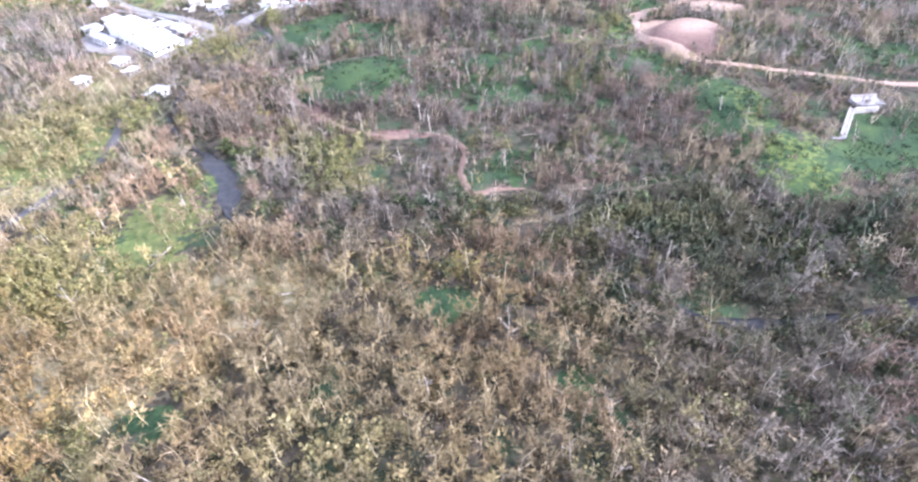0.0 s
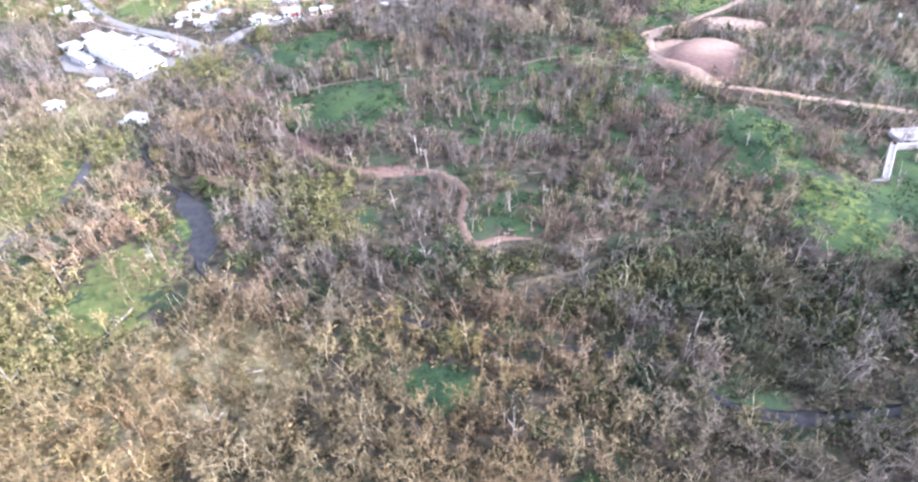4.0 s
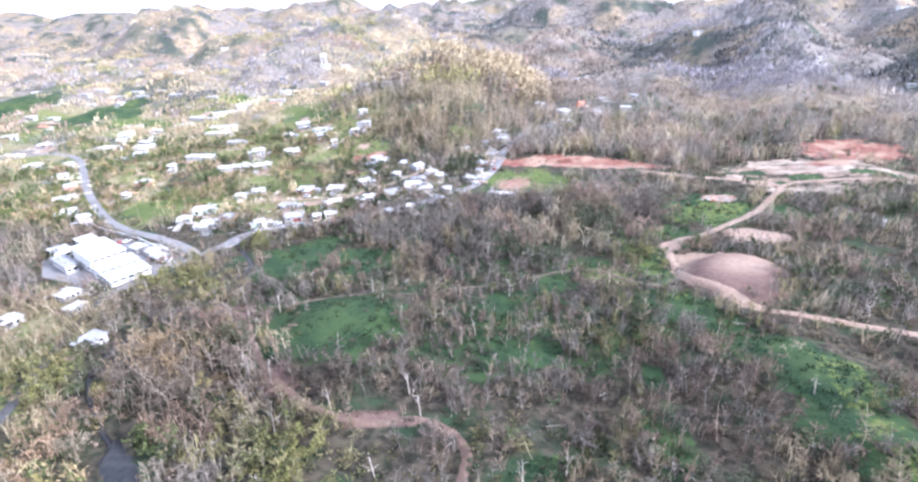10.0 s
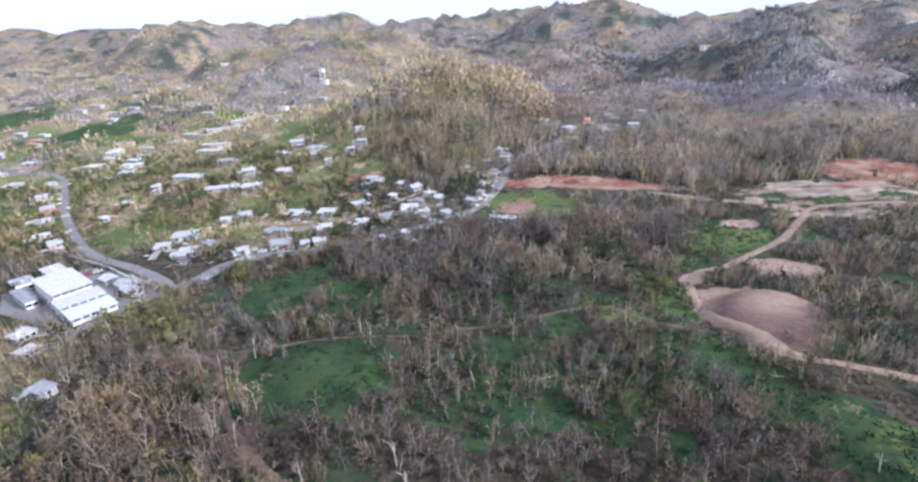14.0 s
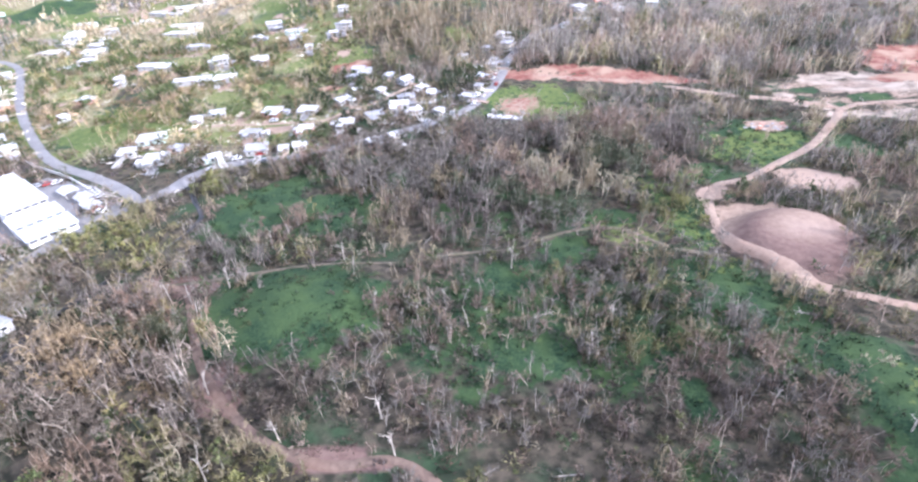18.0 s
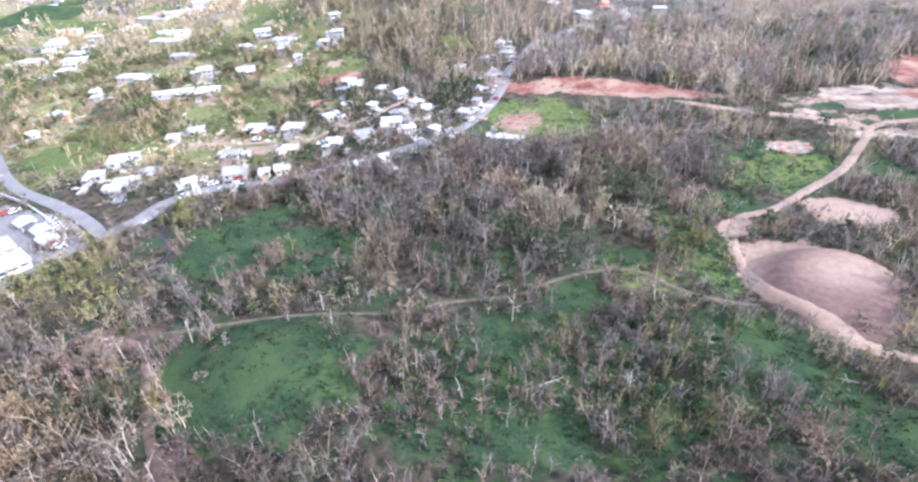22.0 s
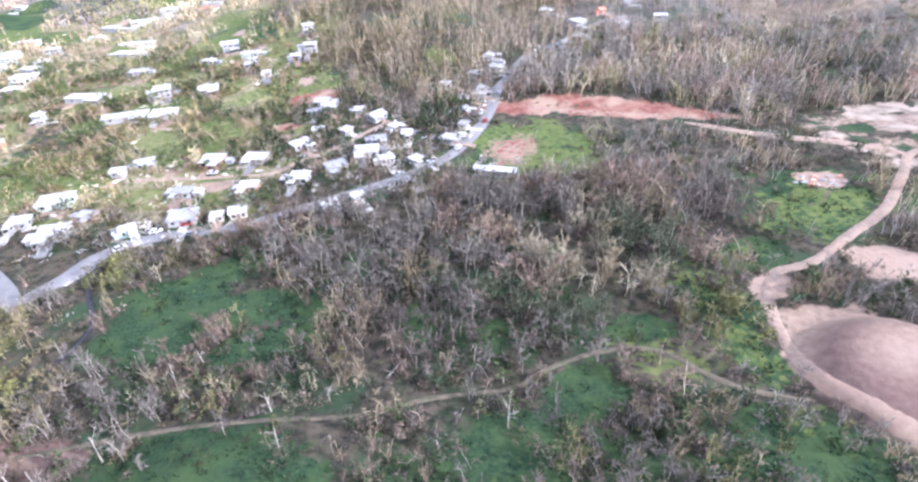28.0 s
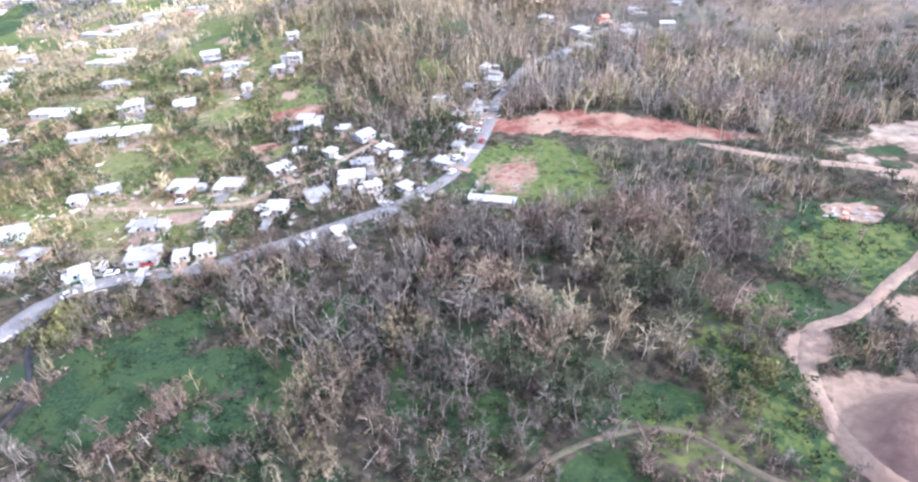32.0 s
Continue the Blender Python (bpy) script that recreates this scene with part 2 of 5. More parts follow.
CAR_W = surface("white_car_paint", (0.75, 0.75, 0.75), (0.8, 0.8, 0.8), 1, 0.2, 0.3, relief=0.0)
CAR_D = surface("dark_car_paint", (0.04, 0.045, 0.06), (0.06, 0.065, 0.08), 1, 0.2, 0.3, relief=0.0)
CAR_R = surface("red_car_paint", (0.40, 0.04, 0.03), (0.45, 0.06, 0.05), 1, 0.2, 0.3, relief=0.0)
CAR_S = surface("silver_car_paint", (0.42, 0.44, 0.46), (0.5, 0.52, 0.54), 1, 0.2, 0.3, 0.3, relief=0.0)

# ---- the lie of the land ----
_tab = np.random.RandomState(7).rand(256, 256)


def vnoise(x, y):
    """Smooth lattice noise, 0 to 1."""
    xi, yi = np.floor(x).astype(int), np.floor(y).astype(int)
    fx, fy = x - xi, y - yi
    fx, fy = fx * fx * (3 - 2 * fx), fy * fy * (3 - 2 * fy)
    a, b = _tab[xi % 256, yi % 256], _tab[(xi + 1) % 256, yi % 256]
    c, d = _tab[xi % 256, (yi + 1) % 256], _tab[(xi + 1) % 256, (yi + 1) % 256]
    return (a * (1 - fx) + b * fx) * (1 - fy) + (c * (1 - fx) + d * fx) * fy


def smooth(a, b, v):
    v = np.clip((v - a) / (b - a), 0, 1)
    return v * v * (3 - 2 * v)


def ell(x, y, e, soft=0.35, fray=0.0):
    """1 inside an ellipse (x, y, half-length, half-width, turn), falling to 0 at its rim."""
    cx, cy, rx, ry, a = e
    c, s = math.cos(radians(a)), math.sin(radians(a))
    u, v = (c * (x - cx) + s * (y - cy)) / rx, (c * (y - cy) - s * (x - cx)) / ry
    r = np.sqrt(u * u + v * v)
    if fray:
        r = r + fray * (vnoise(x / 6 + 31, y / 6 + 17) + 0.6 * vnoise(x / 2.2, y / 2.2) - 0.8)
    return 1 - smooth(1 - soft, 1 + soft, r)


# x, y, height, half-width across, half-width along, turn
HILLS = [(-5, 650, 66, 95, 125, 0), (470, 900, 70, 130, 130, 20), (385, 730, 58, 52, 190, -21), (640, 800, 62, 62, 230, -16), (215, 640, 26, 55, 80, -15), (840, 900, 70, 80, 240, -20), (150, 900, 44, 60, 170, -25), (-250, 1010, 40, 70, 140, -30),
         (-110, 1180, 66, 170, 130, 10), (-720, 1600, 100, 330, 220, 0), (330, 1500, 92, 240, 160, -15), (950, 1500, 78, 200, 200, 10),
         (-1500, 3300, 150, 1000, 500, 0), (300, 3000, 155, 1100, 420, 5), (2150, 2700, 145, 700, 600, 0), (-2700, 3300, 85, 800, 500, 0), (-300, 2300, 110, 500, 260, 0)]
MOUND = (110, 241, 17.5, 17, 0)
LOOP = (106, 246, 17, 21, 12)
BANK = (82, 426, 46, 12, -14)
KNOLL = (-33, 221, 20, 15, 0)
SPUR = (107, 160, 15, 36, 0)


def height(x, y):
    x, y = np.asarray(x, float), np.asarray(y, float)
    z = 3.0 * (vnoise(x / 70 + 9, y / 70) - 0.5) + 1.0 * (vnoise(x / 23, y / 23) - 0.5)
    far = smooth(520, 1500, np.hypot(x, y - 60))
    z = z + far * (80 * smooth(3400, 1500, np.hypot(x, y)) * np.sqrt((2 * vnoise(x / 230 + 3, y / 190 + 5) - 1) ** 2 + .01) - 14 + 26 * smooth(1800, 900, y) * (vnoise(x / 85, y / 75) - .5)
         + smooth(900, 2600, np.hypot(x, y)) * (90 * np.sqrt((2 * vnoise(x / 620 + 1, y / 420 + 2) - 1) ** 2 + .01) - 25))
    z = z + 15 * smooth(470, 620, y) * (vnoise(x / 42 + 2, y / 42 + 6) - .5)
    for hx, hy, h, rx, ry, a in HILLS:
        c, s = np.cos(np.radians(a)), np.sin(np.radians(a))
        u, v = (c * (x - hx) + s * (y - hy)) / rx, (c * (y - hy) - s * (x - hx)) / ry
        r = np.sqrt(u * u + v * v + 0.12) * (0.8 + 0.4 * vnoise(x / 60 + 20, y / 60 + 40))
        z = z + h * 1.3 * np.exp(-1.25 * r ** 1.35)
    z = z + 5.0 * ell(x, y, MOUND, 0.30) + 2.0 * ell(x, y, BANK, 0.5) + 5.0 * ell(x, y, KNOLL, 0.85) + 4.5 * ell(x, y, SPUR, 0.8)
    return z


def h1(x, y):
    return float(ground_z(x, y))


SNAG_SPOTS = [(-76, 217), (-72, 224), (-80, 211), (-85, 220), (-69, 209), (-78, 203), (-74, 196), (-84, 206), (-66, 201), (-88, 213), (-71, 215), (-79, 226), (-62, 194), (-91, 222), (-82, 197), (-68, 218), (-66, 216), (-54, 190), (-17, 213), (-33, 176), (-8, 172), (-70, 205), (-30, 240), (8, 208), (40, 180), (70, 196), (96, 172), (-90, 262), (-86, 250), (-80, 240)]
# clearings of grass: x, y, half-length, half-width, turn
PASTURES = [(-40, 217, 28, 20, 0), (-70, 275, 17, 20, 0), (-45, 277, 24, 7, 0), (21, 224, 15, 9, 0), (40, 242, 11, 8, 30), (57, 262, 9, 6, 0), (-69, 278, 25, 11, 52), (20, 226, 15, 13, 0), (38, 241, 9, 9, 0)]
CLEARINGS = [(81, 250, 6, 11, 10), (42, 370, 28, 26, 0), (133, 318, 25, 20, 30), (100, 291, 13, 8, 20), (167, 307, 8, 11, 0), (-176, 354, 16, 17, 0), (-135, 575, 26, 60, 20), (85, 212, 16, 8, -35), (103, 182, 13, 18, 15), (100, 158, 14, 18, 0), (106, 135, 12, 16, 0), (128, 140, 14, 10, 0), (-3, 88, 8, 6, 0), (23, 65, 5, 4, 0), (-66, 60, 7, 5, 0), (82, 209, 10, 13, 0), (97, 193, 13, 9, 0), (58, 184, 4, 6, 0)]
GRASS = PASTURES + CLEARINGS
ROUGH = [(26, 212, 36, 24, 0), (80, 210, 24, 17, -15), (14, 262, 18, 11, -20), (-28, 279, 16, 7, 0)]
GRASS2 = [(203, 355, 8, 6, -20), (182, 372, 5, 4, 0), (240, 350, 16, 5, -20), (100, 192, 13, 10, 0), (18, 148, 7, 9, 0), (80, 226, 14, 9, -30), (-14, 296, 10, 7, 0),
          (30, 280, 11, 6, 0), (80, 270, 9, 12, 0), (185, 215, 20, 14, 0), (150, 150, 22, 18, 0), (55, 160, 6, 12, 0), (-38, 262, 14, 7, 20)]
CLUMPS = [(-8, 213, 7, 10, 0), (7, 205, 9, 5, 0), (58, 216, 11, 14, 0), (-14, 231, 6, 4, 0), (34, 231, 6, 3, 0), (36, 205, 6, 6, 0), (112, 214, 5, 5, 0), (112, 163, 6, 5, 0), (94, 149, 8, 6, 0), (122, 196, 6, 8, 0), (104, 209, 7, 5, 0), (129, 174, 5, 10, 0), (-52, 268, 6, 4, 0)]
OLIVE = [(-127, 190, 14, 16, 0), (-30, 52, 18, 6, 0), (12, 122, 12, 9, 0), (-92, 290, 6, 12, 0), (-99, 252, 13, 12, 0), (12, 163, 6, 8, 0), (-35, 153, 16, 18, 0), (-150, 168, 30, 36, 0), (-98, 108, 26, 20, 0), (84, 262, 6, 11, 0), (5, 138, 7, 8, 0), (-118, 262, 16, 14, 0)]
MAUVE = [(-106, 84, 38, 14, -58), (-14, 190, 40, 14, 0), (2, 260, 24, 12, 0), (42, 182, 26, 10, 0), (5, 79, 9, 6, 0), (100, 315, 18, 8, 0)]
# dry tan plants and ground; (-82, 76) puts warm western light into the colour
DRY = [(-8, 495, 55, 55, 0), (-155, 165, 30, 40, 0), (-110, 100, 30, 22, 0), (-60, 95, 26, 16, 0), (-82, 76, 20, 18, 0), (-150, 225, 30, 22, 0), (5, 138, 6, 7, 0),
       (-5, 650, 110, 140, 0), (-110, 1180, 200, 150, 0), (-15, 62, 75, 34, 0)]
BARE = [(137, 281, 13, 9, -12), (143, 331, 9, 6, -20), (98, 276, 7, 5, 20)]
INFIELD = (36, 369, 16, 11, 58)
PALE = [(192, 382, 11, 3.5, -25), (214, 385, 14, 8, -30), (167, 366, 6, 3, -10), (186, 338, 17, 5, -10), (206, 331, 14, 4, -5), (176, 350, 12, 4, -25), (210, 336, 6, 3, 0), (222, 364, 13, 6, -25), (252, 352, 26, 6, -20), (240, 376, 9, 6, 0), (198, 368, 9, 3, -20), (206, 388, 20, 7, -12), (228, 374, 18, 10, -20), (244, 394, 20, 8, 0), (232, 352, 14, 6, -15)]
QUARRY = (207, 363, 46, 25, -14)
QUARRY_GREEN = [(222, 372, 5, 3, 20), (190, 362, 7, 2.5, -15), (215, 346, 9, 2.5, -12), (176, 360, 5, 3, 0), (203, 355, 8, 5, -20), (182, 372, 6, 4, 0), (238, 350, 13, 4, -20), (170, 345, 6, 3, -30)]
RED = [(84, 409, 46, 11, -17), (46, 414, 22, 8, -8), (118, 397, 24, 6, -20), (262, 408, 34, 26, 10), (228, 374, 12, 10, 0), (-60, 436, 14, 7, 10), (-66, 404, 8, 4, 0)]
LIME_SCRUB = [(-152, 182, 26, 34, 0), (-122, 105, 16, 12, 0), (-90, 119, 13, 27, -15)]
VILLAGE_LAWNS = [(-235, 455, 14, 9, 0), (-100, 410, 12, 8, 0), (-60, 450, 14, 8, 0), (-122, 392, 30, 10, -54), (-62, 400, 11, 6, 0), (-162, 347, 15, 10, -40), (-176, 356, 18, 13, -30), (-215, 420, 14, 18, 0), (-80, 356, 12, 5, 0), (-95, 438, 14, 8, 20), (-129, 326, 9, 5, 0), (-142, 438, 14, 8, 0)]
HILL_LAWNS = [(-610, 890, 45, 26, 10), (-300, 640, 24, 12, 0), (-260, 600, 18, 10, 0), (-210, 530, 20, 12, 10), (-330, 590, 20, 14, 0), (-160, 505, 16, 9, 0), (-170, 470, 16, 12, 0), (-120, 496, 13, 10, 0), (-152, 625, 30, 26, 0)]
TRACK_LAWNS = [(106, 140, 11, 15, 0), (431, 686, 16, 6, -10), (6, 470, 10, 8, 0), (81, 250, 6, 11, 10), (44, 371, 27, 25, 0), (78, 277, 10, 13, 0), (133, 312, 22, 13, 25), (60, 250, 12, 8, 0), (-92, 122, 8, 19, -15), (110, 180, 7, 11, 15), (104, 165, 4, 8, 0), (117, 150, 5, 12, 0), (96, 290, 8, 5, 0), (62, 352, 10, 8, 0), (35, 352, 14, 5, 0), (84, 234, 5, 5, 0)]
LIME = VILLAGE_LAWNS + HILL_LAWNS + TRACK_LAWNS
WET = [(-82, 232, 15, 5, 0), (-52, 191, 6, 10, 25), (-20, 171, 13, 3, -8)]
DARK_WOOD = [(72, 112, 48, 20, -8), (7, 158, 3.5, 13, 0), (-6, 130, 7, 12, -40), (155, 217, 9, 5, -20), (6, 402, 13, 30, -14), (205, 356, 7, 5, -20), (181, 374, 6, 4, 0), (0, 130, 12, 9, 0), (86, 254, 4, 10, 0), (-40, 345, 30, 6, 28), (-178, 372, 9, 7, 0), (-78, 160, 10, 8, 0)]

ROADS = {
    "main_road": (6.6, [(-390, 516), (-345, 512), (-312, 497), (-284, 462), (-245, 405), (-212, 363), (-178, 327), (-148, 308), (-131, 297), (-118, 284), (-124, 275), (-132, 262), (-138, 246)]),
    "west_road": (4.4, [(-136, 252), (-138, 240), (-132, 212), (-128, 190), (-124, 165), (-132, 142), (-142, 122), (-165, 95)]),
    "pool": (8.0, [(-88, 168), (-84, 160), (-77, 152), (-73, 142), (-69, 131)]),
    "lower_pool": (3.6, [(52, 82), (60, 79), (72, 77.5), (88, 78.5), (104, 80), (118, 83)]),
    "valley_road": (7.0, [(-119, 281), (-109, 294), (-104, 305), (-96, 312.5), (-84, 316.5), (-72, 318), (-60, 321), (-43, 330), (-28, 338), (-13, 346), (1, 356), (13, 370), (24, 391), (31, 415), (37, 440), (46, 462), (62, 493), (93, 517), (130, 537)]),
    "lane": (3.2, [(-135, 353), (-112, 359), (-81, 358), (-62, 357), (-53, 366), (-40, 377), (-28, 392), (-19, 403)]),
    "quarry_track": (4.5, [(320, 200), (240, 184), (178, 187), (155, 198), (137, 206), (119, 215), (107, 219.5), (101, 226), (95, 234), (91, 243), (91, 256), (94, 270), (102, 281), (114, 285), (131, 296), (153, 311), (172, 331),
                           (188, 347), (215, 345), (260, 326)]),
    "red_track": (7.0, [(185, 345), (178, 350), (165, 359), (150, 365), (135, 371), (122, 380), (114, 386)]),
    "grassy_track": (1.9, [(-86, 232), (-60, 237), (-34, 237), (-12, 238), (5, 242), (23, 244), (31, 249), (45, 254), (59, 254), (68, 246), (75, 241), (88, 237)]),
    "dirt_path": (3.3, [(-95, 234), (-77, 230), (-68, 214), (-60, 200), (-52, 190), (-38, 177), (-22, 170), (-9, 171), (0, 166), (4, 158), (2, 147), (5, 135), (13, 136.5), (22, 136)]),
    "faint_path": (1.9, [(12, 118), (22, 120), (32, 122), (39, 126), (47, 131), (62, 134), (76, 137)]),
    "stream": (1.9, [(-112, 308), (-104, 297), (-97, 287), (-89, 273), (-92, 255), (-104, 235), (-113, 212), (-112, 195), (-98, 176), (-85, 163), (-76, 152), (-72, 141), (-68, 128), (-40, 117),
                     (-15, 109), (7, 102), (17, 99), (37, 94), (46, 89), (58, 79), (66, 77), (77, 78), (89, 79), (107, 81), (135, 88)]),
}


def dense(pts, step=2.0):
    """A smooth line through the points, at even steps."""
    p = np.array(pts, float)
    p = np.vstack([2 * p[0] - p[1], p, 2 * p[-1] - p[-2]])
    out = []
    for i in range(1, len(p) - 2):
        k = max(2, int(np.hypot(*(p[i + 1] - p[i])) / step))
        t = np.linspace(0, 1, k, endpoint=False)[:, None]
        a, b, c, d = p[i - 1], p[i], p[i + 1], p[i + 2]
        out.append(0.5 * (2 * b + (c - a) * t + (2 * a - 5 * b + 4 * c - d) * t ** 2 + (3 * b - a - 3 * c + d) * t ** 3))
    out.append(p[-2][None])
    return np.vstack(out)


LINES = {k: (w, dense(p)) for k, (w, p) in ROADS.items()}


def near_line(x, y, pts):
    """The distance from each place to a line."""
    best = np.full(np.shape(x), 1e9)
    for i in range(0, len(pts), 1):
        best = np.minimum(best, (x - pts[i, 0]) ** 2 + (y - pts[i, 1]) ** 2)
    return np.sqrt(best)


def most(x, y, ells, soft=0.35, fray=0.0):
    out = np.zeros(np.shape(x))
    for e in ells:
        out = np.maximum(out, ell(x, y, e, soft, fray))
    return out


def mesh_np(name, verts, tris, mats, index=None, tint=None, flat=True):
    me = bpy.data.meshes.new(name)
    me.vertices.add(len(verts))
    me.vertices.foreach_set("co", np.asarray(verts, np.float32).ravel())
    k = tris.shape[1]
    me.loops.add(tris.size)
    me.loops.foreach_set("vertex_index", tris.astype(np.int32).ravel())
    me.polygons.add(len(tris))
    me.polygons.foreach_set("loop_start", np.arange(0, tris.size, k, dtype=np.int32))
    me.polygons.foreach_set("use_smooth", np.full(len(tris), not flat))
    for m in mats:
        me.materials.append(m)
    if index is not None:
        me.polygons.foreach_set("material_index", np.asarray(index, np.int32))
    if tint is not None:
        at = me.attributes.new("tint", "FLOAT_COLOR", "POINT")
        at.data.foreach_set("color", np.hstack([tint, np.ones((len(tint), 1))]).astype(np.float32).ravel())
    me.update(calc_edges=True)
    return me


def spread(near_lo, near_hi, step, lo, hi, grow):
    mid = np.arange(near_lo, near_hi + step / 2, step)
    up, v, s = [], near_hi, step
    while v < hi:
        s *= grow
        v += s
        up.append(v)
    down, v, s = [], near_lo, step
    while v > lo:
        s *= grow
        v -= s
        down.append(v)
    return np.array(down[::-1] + list(mid) + up)


# ---- ground: one sheet to the horizon ----
gx, gy = spread(-240, 240, 3.0, -5200, 5200, 1.034), spread(20, 450, 3.0, -2500, 5200, 1.03)
X, Y = np.meshgrid(gx, gy)
X, Y = X.ravel(), Y.ravel()
Z = height(X, Y)
for key in ("stream",):
    d = near_line(X, Y, LINES[key][1])
    Z -= 0.9 * (1 - smooth(1.5, 6.0, d))
nx, ny = len(gx), len(gy)
i = np.arange((ny - 1) * (nx - 1))
r, c = i // (nx - 1), i % (nx - 1)
q = np.stack([r * nx + c, r * nx + c + 1, (r + 1) * nx + c + 1, (r + 1) * nx + c], 1)
me = mesh_np("ground", np.stack([X, Y, Z], 1), q, [GROUND], flat=False)
grass_v = np.maximum(most(X, Y, GRASS, 0.3, 0.5), most(X, Y, GRASS2 + ROUGH, 0.35, 0.7))
village = smooth(-40, -70, X) * smooth(310, 340, Y) * smooth(900, 700, Y)
grass_v = np.maximum(grass_v, village * smooth(0.45, 0.6, vnoise(X / 28 + 5, Y / 28 + 2)) * 0.55)
far_v = smooth(520, 700, Y) * smooth(0.68, 0.78, vnoise(X / 85 + 15, Y / 70 + 22)) * smooth(1000, 750, Y) * smooth(140, 40, X)
grass_v = np.maximum(grass_v, far_v)
dry_v = np.maximum(most(X, Y, DRY[1:6], 0.5, 0.6), 0.35 * smooth(700, 1000, Y) * smooth(0.4, 0.6, vnoise(X / 150 + 8, Y / 120 + 8)))
dirt_v = np.maximum(most(X, Y, BARE, 0.25, 0.4), ell(X, Y, MOUND, 0.15, 0.1))
dirt_v = np.maximum(dirt_v, .78 * ell(X, Y, INFIELD, .9, .35))
dirt_v = np.maximum(dirt_v, ell(X, Y, LOOP, 0.15, 0.25))
dirt_v = np.maximum(np.maximum(dirt_v, most(X, Y, PALE, 0.55, 1.1)), .61 * ell(X, Y, QUARRY, .5, 1.0)) * (1 - .95 * most(X, Y, QUARRY_GREEN, .3, .5))
red_v = np.maximum(most(X, Y, RED, 0.3, 0.5), .5 * ell(X, Y, INFIELD, .5, .3)) * (1 - .6 * ell(X, Y, (80, 405, 50, 2.2, -17), .6, .5)) * (1 - .5 * ell(X, Y, (70, 414, 30, 1.6, -14), .6, .5))
dirt_v = np.maximum(dirt_v, .9 * ell(X, Y, (80, 405, 52, 5, -17), .4, .5))
damp = ell(X, Y, (109, 240, 18, 17.5, 0), .25) * (1 - .95 * ell(X, Y, (114, 246, 12, 9, 15), .8))
wet_v = np.maximum(most(X, Y, WET, 0.2, 0.12), np.where(damp > 0, .36 + .36 * damp, 0))
# village yards and dry grass, paled further to stand for sun and glare
dirt_v = np.maximum(dirt_v, village * smooth(.74, .84, vnoise(X / 13 + 60, Y / 13 + 33)))
dry_v = np.maximum(dry_v, village * smooth(.15, .38, vnoise(X / 35 + 80, Y / 35 + 3)))
lime_v = np.maximum(most(X, Y, LIME, .7, 1.0) * (1 - .45 * smooth(-75, -65, X) * smooth(330, 300, Y)), most(X, Y, LIME_SCRUB, .7, 1.0))
dry_v = dry_v * (1 - most(X, Y, LIME_SCRUB, .5, .5))
lime_v = np.maximum(lime_v, village * smooth(.42, .6, vnoise(X / 19 + 40, Y / 19 + 12)))
for attr, chans in (("cover", (grass_v, dirt_v, dry_v, most(X, Y, PALE, .5, .8))), ("soil", (red_v, wet_v, lime_v, smooth(420, 600, np.hypot(X, Y - 60))))):
    at = me.attributes.new(attr, "FLOAT_COLOR", "POINT")
    at.data.foreach_set("color", np.stack(chans, 1).astype(np.float32).ravel())
ZG = Z.reshape(ny, nx)


def ground_z(x, y):
    """The height of the built ground sheet."""
    x, y = np.asarray(x, float), np.asarray(y, float)
    a = np.clip(np.searchsorted(gx, x) - 1, 0, nx - 2)
    c = np.clip(np.searchsorted(gy, y) - 1, 0, ny - 2)
    u, v = (x - gx[a]) / (gx[a + 1] - gx[a]), (y - gy[c]) / (gy[c + 1] - gy[c])
    return (ZG[c, a] * (1 - u) + ZG[c, a + 1] * u) * (1 - v) + (ZG[c + 1, a] * (1 - u) + ZG[c + 1, a + 1] * u) * v


ground = tagged(new("ground", me), "storm-stripped scrub and pasture ground with bare soil patches", "ground", kind="structure")


def ribbon(name, key, mat, label, lift=0.25, fray=0.4, drop=0.5, category="road", shoulder=0.6):
    """A road or stream laid on the ground, with ragged edges that sink into it."""
    w, p = LINES[key]
    t = np.gradient(p, axis=0)
    t /= np.linalg.norm(t, axis=1)[:, None]
    nrm = np.stack([-t[:, 1], t[:, 0]], 1)
    rng = np.random.RandomState(len(p))
    cols = []
    ends = np.minimum(np.arange(len(p)), np.arange(len(p))[::-1])
    w = w * np.clip(.15 + ends / 4.5, 0, 1)
    for k in (-1, -0.55, 0, 0.55, 1):
        wob = fray * (vnoise(np.arange(len(p)) / 4.0 + 11 * k, p[:, 0] * 0 + w[len(p) // 2]) + .4 * rng.rand(len(p)) - 0.7) * w * 0.6 if abs(k) == 1 else 0
        q = p + nrm * (k * w / 2 * (1.12 if abs(k) == 1 else 1) + wob)[:, None] if abs(k) == 1 else p + nrm * (k * w / 2)[:, None]
        top = height(q[:, 0], q[:, 1])
        base = np.max(np.stack([height(p[:, 0], p[:, 1]) - 0.2, top]), 0) + lift
        cols.append(np.column_stack([q, (top - drop) if abs(k) == 1 else base]))
    n = len(p)
    v = np.concatenate(cols)
    a = np.arange(n - 1)
    f = np.concatenate([np.stack([j * n + a, (j + 1) * n + a, (j + 1) * n + a + 1, j * n + a + 1], 1) for j in range(4)])
    ob = new(name, mesh_np(name, v, f[:, ::-1], [mat], flat=False))
    return tagged(ob, label, category, kind="structure")


